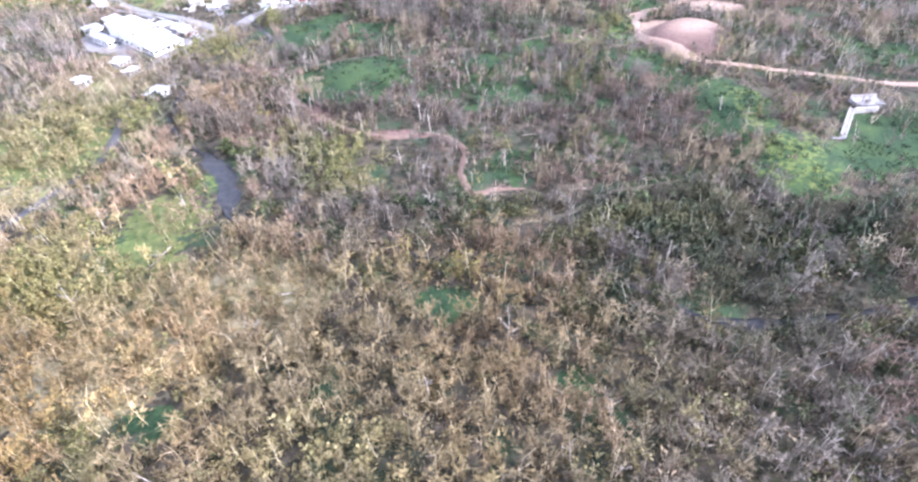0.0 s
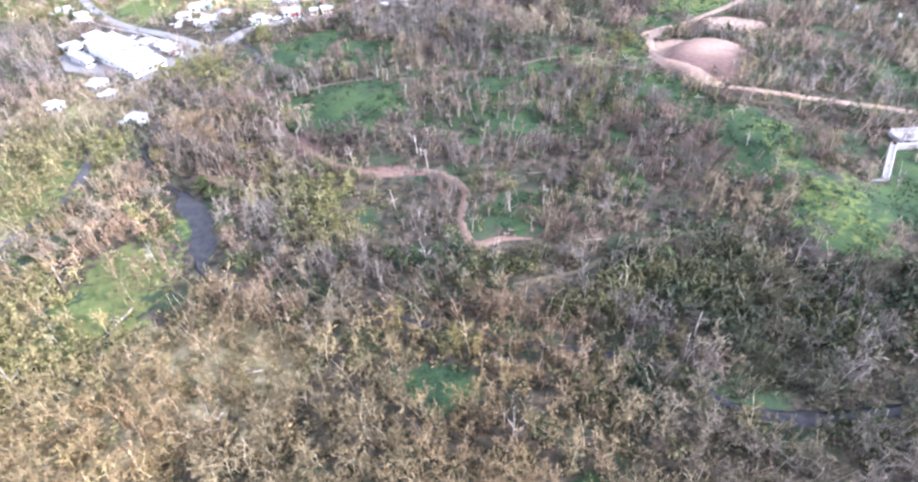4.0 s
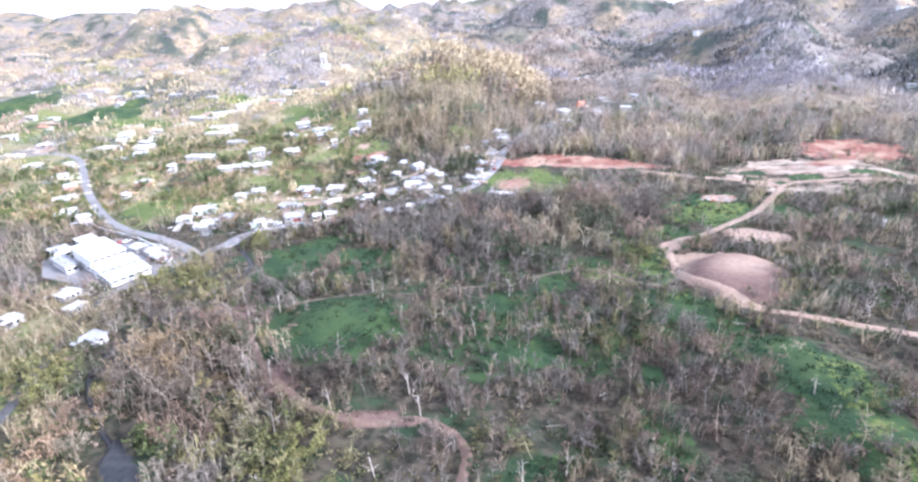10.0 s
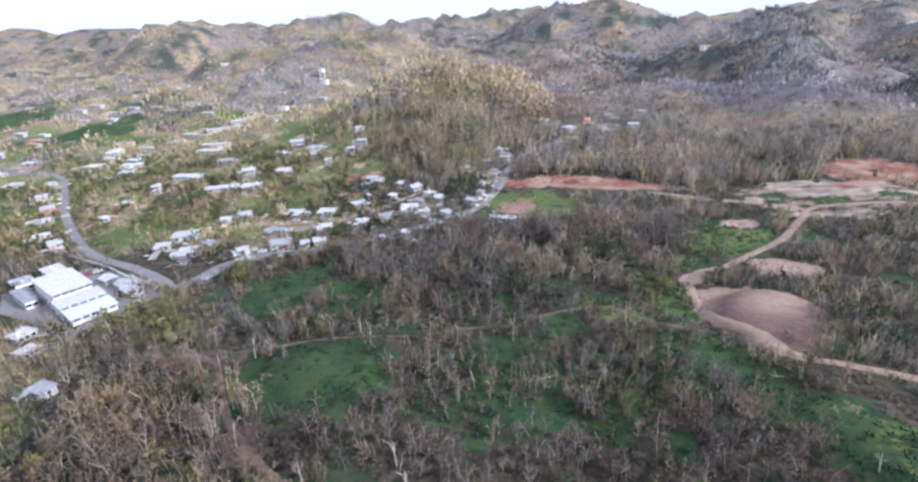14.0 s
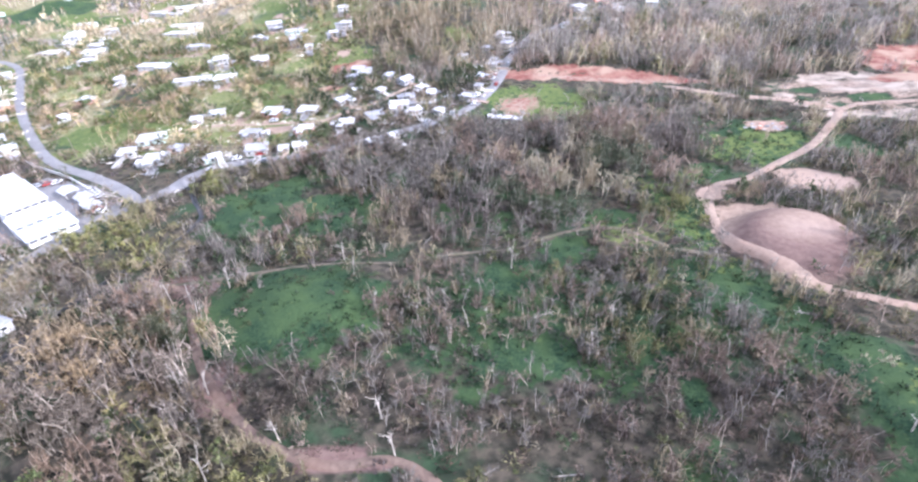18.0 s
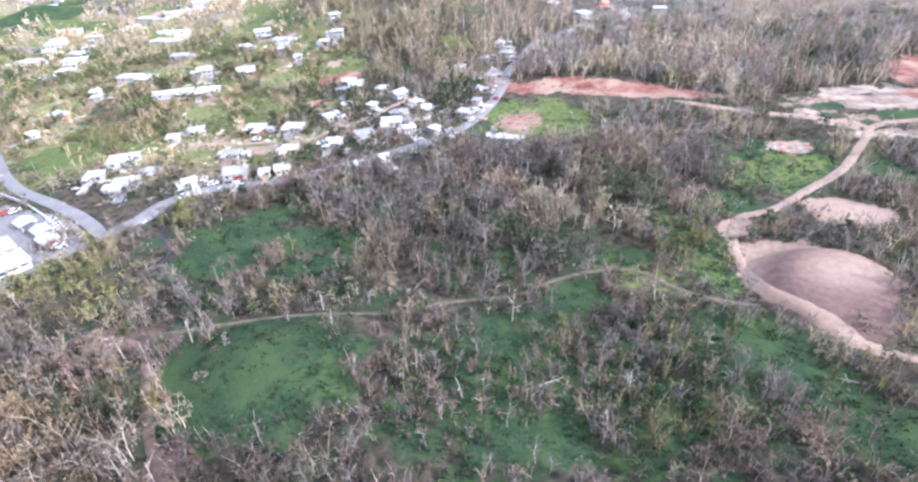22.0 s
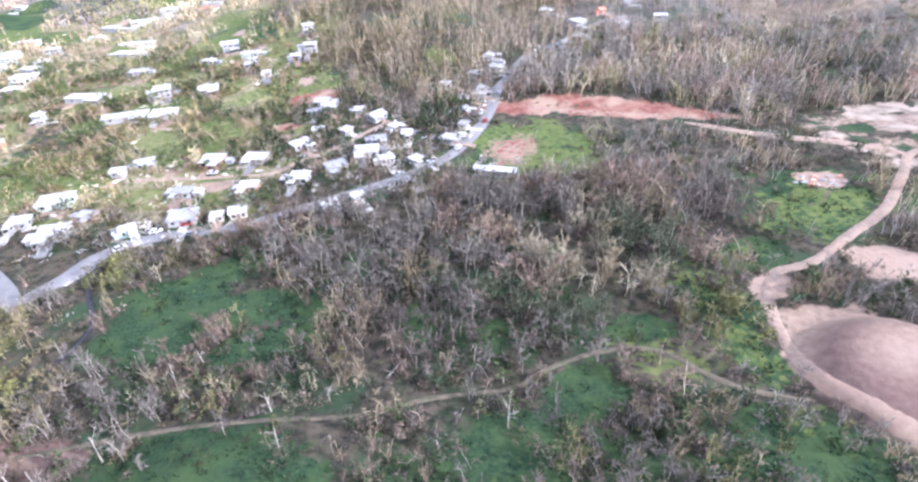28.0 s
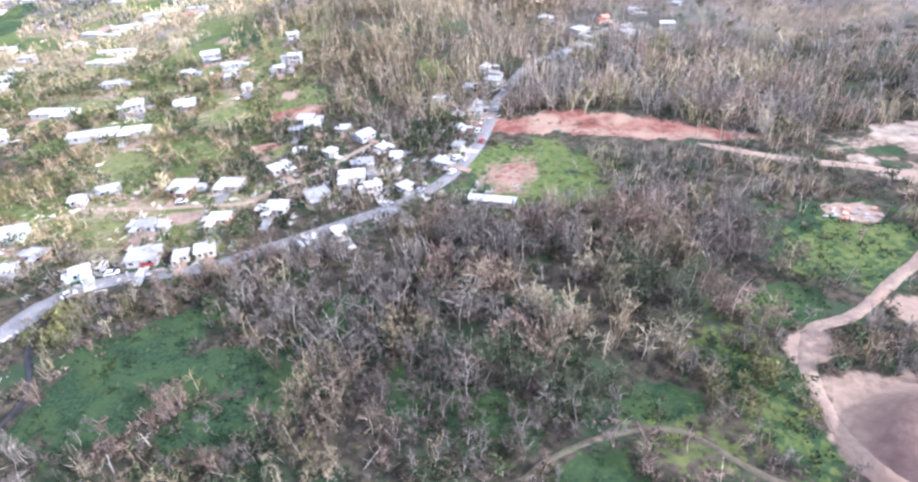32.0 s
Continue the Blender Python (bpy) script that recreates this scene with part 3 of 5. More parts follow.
ribbon("main_road", "main_road", ASPHALT, "worn grey asphalt road curving past the school", fray=0.1)
ribbon("west_road", "west_road", DARK_ASPHALT, "narrow broken asphalt road overhung by scrub", fray=.5)
ribbon("valley_road", "valley_road", ASPHALT, "worn grey asphalt road through the valley houses", fray=0.1)
ribbon("lane", "lane", DIRT, "narrow pale dirt lane between houses", fray=0.4)
ribbon("quarry_track", "quarry_track", DIRT, "wide pale dirt track round a bare mound", fray=0.8)
ribbon("red_track", "red_track", DIRT, "dirt track below a red cut bank", fray=0.5)
ribbon("grassy_track", "grassy_track", GRASSY, "narrow earth track across green pasture", fray=0.9)
ribbon("dirt_path", "dirt_path", RED_DIRT, "reddish dirt path winding through bare trees", fray=0.9)
ribbon("faint_path", "faint_path", GRASSY, "faint earth path among vines", fray=1.3)
ribbon("stream", "stream", WATER, "shallow grey stream between stripped trees", lift=-0.45, fray=1.2, drop=1.2, category="water")
ribbon("pool", "pool", WATER, "still grey pool in the stream bed", lift=-0.25, fray=1.5, drop=1.0, category="water")
ribbon("lower_pool", "lower_pool", WATER, "slow grey reach of the stream", lift=-0.25, fray=1.5, drop=1.0, category="water")


# ---- helpers for built things ----
def box(bm, x0, y0, z0, x1, y1, z1, mi=0):
    """A box between two corners, in an open bmesh."""
    v = [bm.verts.new((x, y, z)) for z in (z0, z1) for x, y in ((x0, y0), (x1, y0), (x1, y1), (x0, y1))]
    for f in ((0, 3, 2, 1), (4, 5, 6, 7), (0, 1, 5, 4), (1, 2, 6, 5), (2, 3, 7, 6), (3, 0, 4, 7)):
        bm.faces.new([v[k] for k in f]).material_index = mi


def part(name, bm, material, parent, label=""):
    """Links a bmesh (or a mesh) as one mesh object under a thing."""
    if isinstance(bm, bmesh.types.BMesh):
        me = bpy.data.meshes.new(name)
        bm.to_mesh(me)
        bm.free()
        for m in (material if isinstance(material, tuple) else (material,)):
            me.materials.append(m)
    else:
        me = bm
    ob = new(name, me)
    ob.parent = parent
    if label:
        tagged(ob, label)
    return ob


def boxes(*dims):
    bm = bmesh.new()
    for d in dims:
        box(bm, *d)
    return bm


def thing(name, x, y, z, rot, label, category, group=""):
    ob = new(name)
    ob.matrix_world = pose(x, y, z, 0, 0, rot)
    return tagged(ob, label, category, group)


OCC = []
rng = random.Random(11)
WIN = {}


def window_mesh(w, h):
    """A louvred window facing -y: the pale frame proud of the wall, and the dark pane of slats in it."""
    if (w, h) not in WIN:
        pane = bmesh.new()
        for k in range(4):
            box(pane, -w / 2, -0.03 - .012 * (k % 2), h * k / 4, w / 2, 0.02, h * (k + .9) / 4)
        frame_ = boxes((-w / 2 - .1, -0.09, -.1, -w / 2, .02, h + .1), (w / 2, -0.09, -.1, w / 2 + .1, .02, h + .1), (-w / 2, -0.09, h, w / 2, .02, h + .1), (-w / 2, -0.13, -.1, w / 2, .02, 0))
        made = []
        for nm, bm, m in (("window", frame_, WHITE), ("pane", pane, GLASS)):
            me = bpy.data.meshes.new(nm)
            bm.to_mesh(me)
            bm.free()
            me.materials.append(m)
            made.append(me)
        WIN[(w, h)] = made
    return WIN[(w, h)]


def window(w, h, parent, m):
    fr, pn = window_mesh(w, h)
    ob = part("window", fr, None, parent)
    ob.matrix_basis = m
    part("pane", pn, None, ob, "dark louvred pane")


def gable(w, d, z, rise, over=0.5, thick=0.14):
    """A pitched roof of two sheets with thickness, its ridge along x."""
    bm = bmesh.new()
    for s in (-1, 1):
        low, top = z - rise * over / (d / 2), z + rise
        a = [(-w / 2 - over, s * (d / 2 + over), low), (w / 2 + over, s * (d / 2 + over), low), (w / 2 + over, 0, top), (-w / 2 - over, 0, top)]
        v = [bm.verts.new(p) for p in a] + [bm.verts.new((p[0], p[1], p[2] + thick)) for p in a]
        for f in ((0, 1, 2, 3), (4, 5, 6, 7), (0, 1, 5, 4), (1, 2, 6, 5), (2, 3, 7, 6), (3, 0, 4, 7)):
            bm.faces.new([v[k] for k in f])
    for x in (-w / 2, w / 2):
        bm.faces.new([bm.verts.new(p) for p in ((x, -d / 2, z), (x, d / 2, z), (x, 0, z + rise - 0.02))])
    bmesh.ops.recalc_face_normals(bm, faces=bm.faces[:])
    return bm


def flat_roof(w, d, z, over=0.45):
    """A concrete roof slab with a low parapet round it."""
    a, b = w / 2 + over, d / 2 + over
    return boxes((-a, -b, z, a, b, z + .22), (-a, -b, z + .22, a, -b + .2, z + .38), (-a, b - .2, z + .22, a, b, z + .38), (-a, -b + .2, z + .22, -a + .2, b - .2, z + .38), (a - .2, -b + .2, z + .22, a, b - .2, z + .38))


WALLS = [(OFF_WHITE, "white"), (OFF_WHITE, "white"), (CREAM, "cream"), (OFF_WHITE, "white"), (PINK, "terracotta"), (AQUA, "pale green"), (GREY, "grey"), (CREAM, "cream"), (GREY, "grey"), (OFF_WHITE, "white")]
ROOFS = [(ROOF_W, "white flat"), (ROOF_W, "white flat"), (ROOF_W, "white flat"), (ROOF_W, "white flat"), (ROOF_G, "grey flat"), (ROOF_Z, "zinc gabled"), (ROOF_R, "rusty red gabled"), (ROOF_Z, "zinc gabled")]


def house(x, y, w, rot, wall=None, roof=None, storeys=1, small=False, group="houses of the valley village"):
    wing = not small and w > 6.5 and rng.random() < 0.6
    w = w * .72 if wing else w
    d = rng.uniform(6.5, 9.5) if w > 11 else w * rng.uniform(.7, .95)
    for key in ("valley_road", "main_road", "lane"):  # a house stands clear of the road and faces it
        rw, line = LINES[key]
        k = int(np.argmin(np.hypot(line[:, 0] - x, line[:, 1] - y)))
        gap, need = float(np.hypot(line[k, 0] - x, line[k, 1] - y)), rw / 2 + d / 2 + 1.2
        if gap < need + 7:
            t = line[min(k + 1, len(line) - 1)] - line[max(k - 1, 0)]
            rot = math.degrees(math.atan2(t[1], t[0]))
            side = np.array((-t[1], t[0])) / np.hypot(*t)
            side = side if side @ (np.array((x, y)) - line[k]) > 0 else -side
            if gap < need:
                x, y = line[k] + side * need
    if any(math.hypot(x - o[0], y - o[1]) < 0.36 * (w + o[2] * 1.3) for o in OCC):
        return
    wm, wname = wall or rng.choice(WALLS)
    rm, rname = roof or rng.choice(ROOFS)
    h = 2.4 * storeys
    z = h1(x, y) + 0.12
    ob = thing("house", x, y, z, rot, f"{'two-storey ' if storeys > 1 else ''}{wname} concrete house with a {rname} roof", "house", group)
    OCC.append((x, y, w / 1.3))
    part("wall", boxes((-w / 2, -d / 2, -2.5, w / 2, d / 2, h)), wm, ob)
    if "gabled" in rname:
        part("roof", gable(w, d, h, 1.3), (rm,), ob)
    else:
        part("roof", flat_roof(w, d, h), rm, ob)
    ww = 1.5 if w > 6 else 1.0
    if wing:
        a, b, c, hw = rng.uniform(.35, .6) * w, rng.uniform(.5, .8) * d, rng.uniform(-.25, .25) * d, h - rng.uniform(.2, .5)
        part("wing_wall", boxes((-w / 2 - a, c - b / 2, -2.5, -w / 2 - .02, c + b / 2, hw - .2)), wm, ob)
        part("wing_roof", boxes((-w / 2 - a - .4, c - b / 2 - .4, hw - .2, -w / 2 - .47, c + b / 2 + .4, hw)), rng.choice((rm, ROOF_G, ROOF_Z, rm)), ob, "lower roof of a side wing")
    for lvl in range(storeys):
        for k in range(2 if small else 3):
            px = (k - (0.5 if small else 1)) * w * 0.30
            for side in (0, 180):
                if side == 0 and lvl == 0 and k == 1:
                    continue
                window(ww, 1.1, ob, pose(0, 0, 0, 0, 0, side) @ pose(px, -d / 2 - 0.02, 0.9 + 2.4 * lvl))
        if not small:
            for side in ((90,) if wing else (90, 270)):
                window(1.3, 1.1, ob, pose(0, 0, 0, 0, 0, side) @ pose(rng.uniform(-.2, .2) * d, -w / 2 - 0.02, 0.9 + 2.4 * lvl))
    if small:
        return
    dx, dl = rng.uniform(-.35, .35) * w, rng.uniform(3, 7)
    drive = part("driveway", boxes((dx - 1.5, -d / 2 - dl - 3, -1.6, dx + 1.5, -d / 2 - .02, 0.06)), rng.choice((CONCRETE, DIRT, ASPHALT)), ob, "worn paved drive")
    part("door", boxes((-.48, -d / 2 - .06, 0, .48, -d / 2 + .05, 2.05)), WOOD, ob)
    if rng.random() < 0.75:
        pw, pd, s = w * rng.uniform(.35, .6), rng.uniform(2.5, 4.5), rng.choice((-1, 1))
        cx = s * (w - pw) / 2
        part("porch_roof", boxes((cx - pw / 2, -d / 2 - pd, 2.45, cx + pw / 2, -d / 2 - .46, 2.63)), rm, ob)
        for px in (cx - pw / 2 + .15, cx + pw / 2 - .15):
            part("porch_post", boxes((px - .1, -d / 2 - pd + .1, -1.2, px + .1, -d / 2 - pd + .3, 2.45)), wm, ob)
        part("porch_floor", boxes((cx - pw / 2, -d / 2 - pd, -1.5, cx + pw / 2, -d / 2, 0.0)), CONCRETE, ob)
    if rng.random() < 0.35 and "flat" in rname:
        bm = bmesh.new()
        bmesh.ops.create_cone(bm, cap_ends=True, segments=12, radius1=.6, radius2=.5, depth=1.3, matrix=Matrix.Translation((w * .25, d * .2, h + .87)))
        part("water_tank", bm, rng.choice((WHITE, GREY)), ob, "rooftop cistern")
    if w > 6 and rng.random() < 0.3:
        part("shed", boxes((w / 2 + 1.2, -1.5, -2, w / 2 + 4.4, 1.6, 2.1), (w / 2 + 1.0, -1.8, 2.1, w / 2 + 4.7, 1.9, 2.22)), rng.choice((ROOF_Z, ROOF_G)), ob, "lean-to shed with a sheet roof")


# x, y, width of the houses, quarter by quarter and by roof
LANE_WHITE = [(-14, 394, 6.9), (-49, 395, 4.8), (-36, 393, 4.8), (-54, 381, 8.1), (-70, 369, 8.7), (-24, 370, 9.7), (-15, 362, 7.6), (-1, 357, 4.6), (-48, 351, 9.5), (-66, 345, 8.9), (-126, 365, 5.3), (-138, 342, 11.4),
              (-125, 319, 12.7), (-70, 321, 3.9), (-63, 322, 5.6), (-97, 313, 7.0), (-142, 327, 6.2), (-33, 329, 5.4), (-23, 334, 4.0), (-49, 423, 6.8)]
LANE_GREY = [(-53, 428, 7.1), (-53, 417, 8.0), (-35, 358, 7.9), (-20, 381, 8.6), (-91, 344, 8.9), (-119, 329, 8.7), (-84, 322, 8.9), (-7, 345, 4.2), (-179, 498, 10.0), (-101, 477, 7.4)]
LANE_ZINC = [(-118, 372, 10.4), (-33, 415, 6.8), (-20, 404, 7.7), (-8, 386, 4.2)]
STREET_HOUSES = [(38, 464, 7.8), (27, 428, 6.5), (17, 391, 4.6), (15, 376, 5.5), (18, 424, 5.2), (9, 442, 5.5), (18, 408, 5.5), (28, 435, 5.4), (35, 476, 7.5), (79, 507, 6), (96, 530, 9), (78, 552, 8), (113, 540, 7), (135, 556, 7), (167, 567, 9), (24, 453, 6)]
HILL_WHITE = [(-294, 657, 16.3), (-279, 679, 15.8), (-226, 577, 26.9), (-202, 687, 17.9), (-284, 568, 14.5), (-270, 527, 16.3), (-257, 495, 10.1), (-308, 564, 10.5), (-430, 755, 11.9), (-126, 516, 10.4), (-105, 494, 9.8), (-133, 496, 8.5),
              (-119, 453, 10.1), (-188, 457, 22.6), (-144, 453, 11.4), (-153, 427, 21.3), (-133, 427, 11.8), (-197, 428, 4.7), (-89, 462, 4.5), (-67, 481, 9.4), (-75, 476, 7.3), (-73, 508, 6.3), (-300, 524, 19.2), (-305, 550, 12.1), (-317, 584, 12.9), (-300, 606, 12.4), (-277, 544, 13.0), (-266, 514, 9.4)]
WEST_WHITE = [(-256, 476, 13.0), (-204, 403, 10.1), (-298, 470, 8.5), (-274, 426, 10.0), (-251, 400, 9.3), (-237, 376, 11.4), (-221, 352, 10.6), (-202, 336, 9.5), (-204, 380, 7.4), (-488, 693, 14.2), (-473, 704, 17.1), (-439, 643, 22.8),
              (-152, 247, 7), (-142, 236, 6), (-161, 230, 7), (-121, 214, 6), (-371, 547, 11), (-372, 514, 15), (-325, 470, 12), (-440, 595, 13)]
CREAM_HOUSES = [(-235, 687, 24), (-346, 643, 19.8), (-89, 371, 8.8), (-377, 555, 12.3), (-229, 599, 25.4), (-266, 689, 21.8)]
FAR_HOUSES = [(-434, 776, 10.2), (-525, 853, 14.5), (-512, 869, 19.7), (-477, 849, 20.7), (-467, 878, 21.5), (-295, 684, 14.1), (-245, 704, 18.3), (-356, 897, 16.9), (-303, 757, 12.7), (-379, 816, 15.3), (-435, 885, 14.9), (-438, 953, 17.9),
              (-477, 1098, 24), (-636, 1300, 19.9), (-838, 1369, 23.6), (-804, 1276, 14.6), (-759, 1240, 11.9), (-871, 1295, 12.4), (-876, 1249, 24), (-717, 1008, 15.3), (-204, 700, 16.8), (-137, 859, 6.4), (-186, 861, 11.3), (-93, 827, 10.8), (-86, 874, 21.1), (-107, 954, 12.4), (-248, 884, 11.5)]
EAST_HOUSES = [(328, 891, 12), (411, 693, 8), (465, 677, 9), (458, 610, 8), (99, 779, 11), (108, 693, 9), (161, 729, 9), (122, 519, 7), (150, 531, 8), (94, 506, 9), (356, 752, 9), (-49, 613, 12), (-61, 585, 10)]
RIDGE_HOUSES = [(541, 2268), (375, 1864), (379, 1008), (351, 876), (495, 1112), (1198, 2131), (1355, 2100), (1061, 1715), (674, 930), (-805, 1251), (-914, 1307), (-933, 1218), (-194, 914), (-226, 805), (-710, 1710), (-582, 1336), (-86, 938), (-103, 708), (-309, 1336), (65, 1737), (-90, 829), (-736, 1563), (-491, 1290), (-841, 1374)]

# ---- the school beside the road bend ----
SR = -36


def hall(x, y, w, d, h, rm, label, rot=SR, bands=5):
    z = h1(x, y) + 0.2
    ob = thing("school_building", x, y, z, rot, label, "school building", "school buildings")
    OCC.append((x, y, max(w, d) / 1.3))
    part("wall", boxes((-w / 2, -d / 2, -2, w / 2, d / 2, h)), WHITE, ob)
    part("roof", flat_roof(w, d, h, 0.6), rm, ob)
    for side, length, off in ((0, w, d), (180, w, d), (90, d, w), (270, d, w)):
        for k in range(max(2, int(length / 3.4))):
            px = (k + 0.5) / max(2, int(length / 3.4)) * length - length / 2
            for lvl in range(max(1, int(h / 3))):
                window(1.9, 1.2, ob, pose(0, 0, 0, 0, 0, side) @ pose(px, -off / 2 - 0.02, 1.1 + 3 * lvl))
    for k in range(bands):
        part("roof_unit", boxes((-w / 2 + (k + .5) * w / bands - .5, -.5, h + .22, -w / 2 + (k + .5) * w / bands + .4, .4, h + .9)), rng.choice((GREY, WHITE)), ob, "rooftop ventilator")
    return ob


def stepped_hall(lx, ly, w, d, high, low, rm, label, rot=-38):
    """A hall of the main row, its sheet roof falling away from the hill, with a dark band of louvres under the low edge."""
    c, n = math.cos(radians(rot)), math.sin(radians(rot))
    x, y = -158 + c * lx - n * ly, 279 + n * lx + c * ly
    ob = thing("school_building", x, y, h1(x, y) + .2, rot, label, "school building", "school buildings")
    OCC.append((x, y, max(w, d) / 1.3))
    bm = bmesh.new()
    ring = [[bm.verts.new((px, py, pz)) for px, pz in ((-w / 2, -2), (w / 2, -2), (w / 2, low), (-w / 2, high))] for py in (-d / 2, d / 2)]
    bm.faces.new(ring[0])
    bm.faces.new(ring[1][::-1])
    for k in range(4):
        bm.faces.new((ring[0][k - 1], ring[0][k], ring[1][k], ring[1][k - 1]))
    bmesh.ops.recalc_face_normals(bm, faces=bm.faces[:])
    part("wall", bm, WHITE, ob)
    bm, fall = bmesh.new(), (high - low) / w
    a, b = w / 2 + .5, d / 2 + .6
    pts = [(px, py, high - fall * (px + w / 2) + dz) for dz in (.02, .22) for px, py in ((-a, -b), (a, -b), (a, b), (-a, b))]
    v = [bm.verts.new(p) for p in pts]
    for f in ((0, 3, 2, 1), (4, 5, 6, 7), (0, 1, 5, 4), (1, 2, 6, 5), (2, 3, 7, 6), (3, 0, 4, 7)):
        bm.faces.new([v[k] for k in f])
    part("roof", bm, rm, ob)
    rows = int(d / 2.6)
    for k in range(rows):
        py = (k + .5) / rows * d - d / 2
        window(2.3, 1.1, ob, pose(0, 0, 0, 0, 0, 90) @ pose(py, -w / 2 - .02, low - 1.3))
        if low > 5:
            window(2.1, 1.2, ob, pose(0, 0, 0, 0, 0, 90) @ pose(py, -w / 2 - .02, 1.0))
    for side in (0, 180):
        for k in range(max(1, int(w / 4))):
            px = (k + .5) / max(1, int(w / 4)) * w - w / 2
            window(1.9, 1.3, ob, pose(0, 0, 0, 0, 0, side) @ pose(px, -d / 2 - .02, 1.2))
    part("gutter", boxes((w / 2 + .52, -b, low - .35, w / 2 + .68, b, low - .15)), GREY, ob, "grey sheet-metal gutter")
    return ob


stepped_hall(0, 0, 22, 13.5, 8.0, 7.2, ROOF_W, "large white two-storey school hall with a bright sheet roof")
stepped_hall(16.8, 0, 7.4, 15.5, 5.5, 4.9, ROOF_W, "white school hall with a bright roof and a band of louvres")
stepped_hall(25.3, .4, 8.0, 15.5, 3.6, 2.7, ROOF_B, "low white school wing with a pale bluish sheet roof")
hall(-176, 299, 13, 7, 4.2, ROOF_W, "white single-storey school block with a sealed flat roof", -38, 3)
hall(-169, 293, 8, 5, 3.6, ROOF_W, "small white school room with a flat roof", -38, 1)
hall(-184, 290, 8, 7, 3.8, ROOF_G, "white school block with a weathered grey roof", -38, 2)
hall(-173, 276.5, 17, 4.5, 3.4, ROOF_G, "low white school annex with a grey roof along the big hall", -38, 2)
for px, py in ((-148, 292), (-138, 286), (-132, 280)):
    ob = thing("pavilion", px, py, h1(px, py) + 0.1, SR, "open pavilion with a pale sheet roof beside the school", "pavilion", "school pavilions")
    part("roof", gable(6.0, 5.0, 2.8, 0.8), (ROOF_Z,), ob)
    for a in (-2.7, 2.7):
        for b in (-2.2, 2.2):
            part("post", boxes((a - .1, b - .1, -1, a + .1, b + .1, 2.8)), CONCRETE, ob)
    OCC.append((px, py, 4))
bm = bmesh.new()
yard = [(-168, 309), (-143, 300), (-125, 288), (-122, 279), (-136, 260), (-150, 255), (-178, 268), (-190, 285)]
top = [bm.verts.new((a, b, h1(a, b) + 0.3)) for a, b in yard]
low = [bm.verts.new((a, b, h1(a, b) - 1.5)) for a, b in yard]
bm.faces.new(top[::-1])
for k in range(len(yard)):
    bm.faces.new((top[k], top[k - 1], low[k - 1], low[k]))
bmesh.ops.recalc_face_normals(bm, faces=bm.faces[:])
me = bpy.data.meshes.new("school_yard")
bm.to_mesh(me)
bm.free()
me.materials.append(ASPHALT)
tagged(new("school_yard", me), "grey paved school yard and car park", "yard", kind="structure")
OCC.append((-155, 282, 26))

# the white wall along the road, panel by panel
wall_line = dense([(-205, 348), (-192, 335), (-180, 325), (-160, 313.5), (-147, 304.5), (-134, 294.5), (-126, 287), (-124, 280)], 3.0)
wall_thing = thing("roadside_wall", -160, 310, h1(-160, 310), 0, "low white concrete wall along the road", "wall")
for a, b in zip(wall_line[:-1], wall_line[1:]):
    m, ang = (a + b) / 2, math.degrees(math.atan2(b[1] - a[1], b[0] - a[0]))
    ln = float(np.hypot(*(b - a)))
    pan = part("wall_panel", boxes((-ln / 2 + .02, -.1, -.9, ln / 2 - .02, .1, 1.15), (-ln / 2 + .02, -.16, 1.15, ln / 2 - .02, .16, 1.27)), WHITE, wall_thing)
    pan.matrix_basis = pose(0, 0, 0, 0, 0, 0) @ Matrix.Translation(Vector((m[0] + 160 - 4.2 * 0.65, m[1] - 310 - 4.2 * 0.75, h1(*m) - h1(-160, 310)))) @ pose(0, 0, 0, 0, 0, ang)

# ---- houses ----
for homes, wall, roof in ((LANE_WHITE, None, ROOFS[0]), (LANE_GREY, None, ROOFS[4]), (LANE_ZINC, None, ROOFS[5]), (CREAM_HOUSES, WALLS[2], ROOFS[0])):
    for x, y, w in homes:
        house(x, y, w, rng.uniform(-8, 26), WALLS[4] if (x, y) in ((-66, 345), (-89, 371)) else wall, roof)
for x, y, w in STREET_HOUSES:
    house(x, y, w, rng.uniform(50, 85), roof=rng.choice((ROOFS[0], ROOFS[4], ROOFS[5], None)), storeys=2 if rng.random() < .25 else 1)
for x, y, w in HILL_WHITE:
    house(x, y, w, rng.uniform(-12, 24), roof=ROOFS[0] if rng.random() < .9 else None, storeys=2 if w < 14 and rng.random() < .25 else 1)
for x, y, w in WEST_WHITE:
    house(x, y, w, rng.uniform(-45, -10), WALLS[0] if y < 260 else None, ROOFS[4 if x > -130 else 0] if y < 260 or rng.random() < .85 else None, storeys=2 if y > 300 and rng.random() < .3 else 1)
for x, y, w in FAR_HOUSES + EAST_HOUSES:
    house(x, y, w, rng.uniform(-20, 20), WALLS[0], ROOFS[0], small=True, group="houses on the far hills")
for x, y in RIDGE_HOUSES:
    # storeys and width are set so that the houses show from the camera
    house(x, y, 8 + y * .005, rng.uniform(-20, 20), (WHITE, "white"), ROOFS[0], 2, True, group="houses on the far hills")
    OCC.extend([(x * (1 - 22 / y), y - 22, 20), (x * (1 - 58 / y), y - 58, 34)])  # trees kept off the camera's line of sight to each house
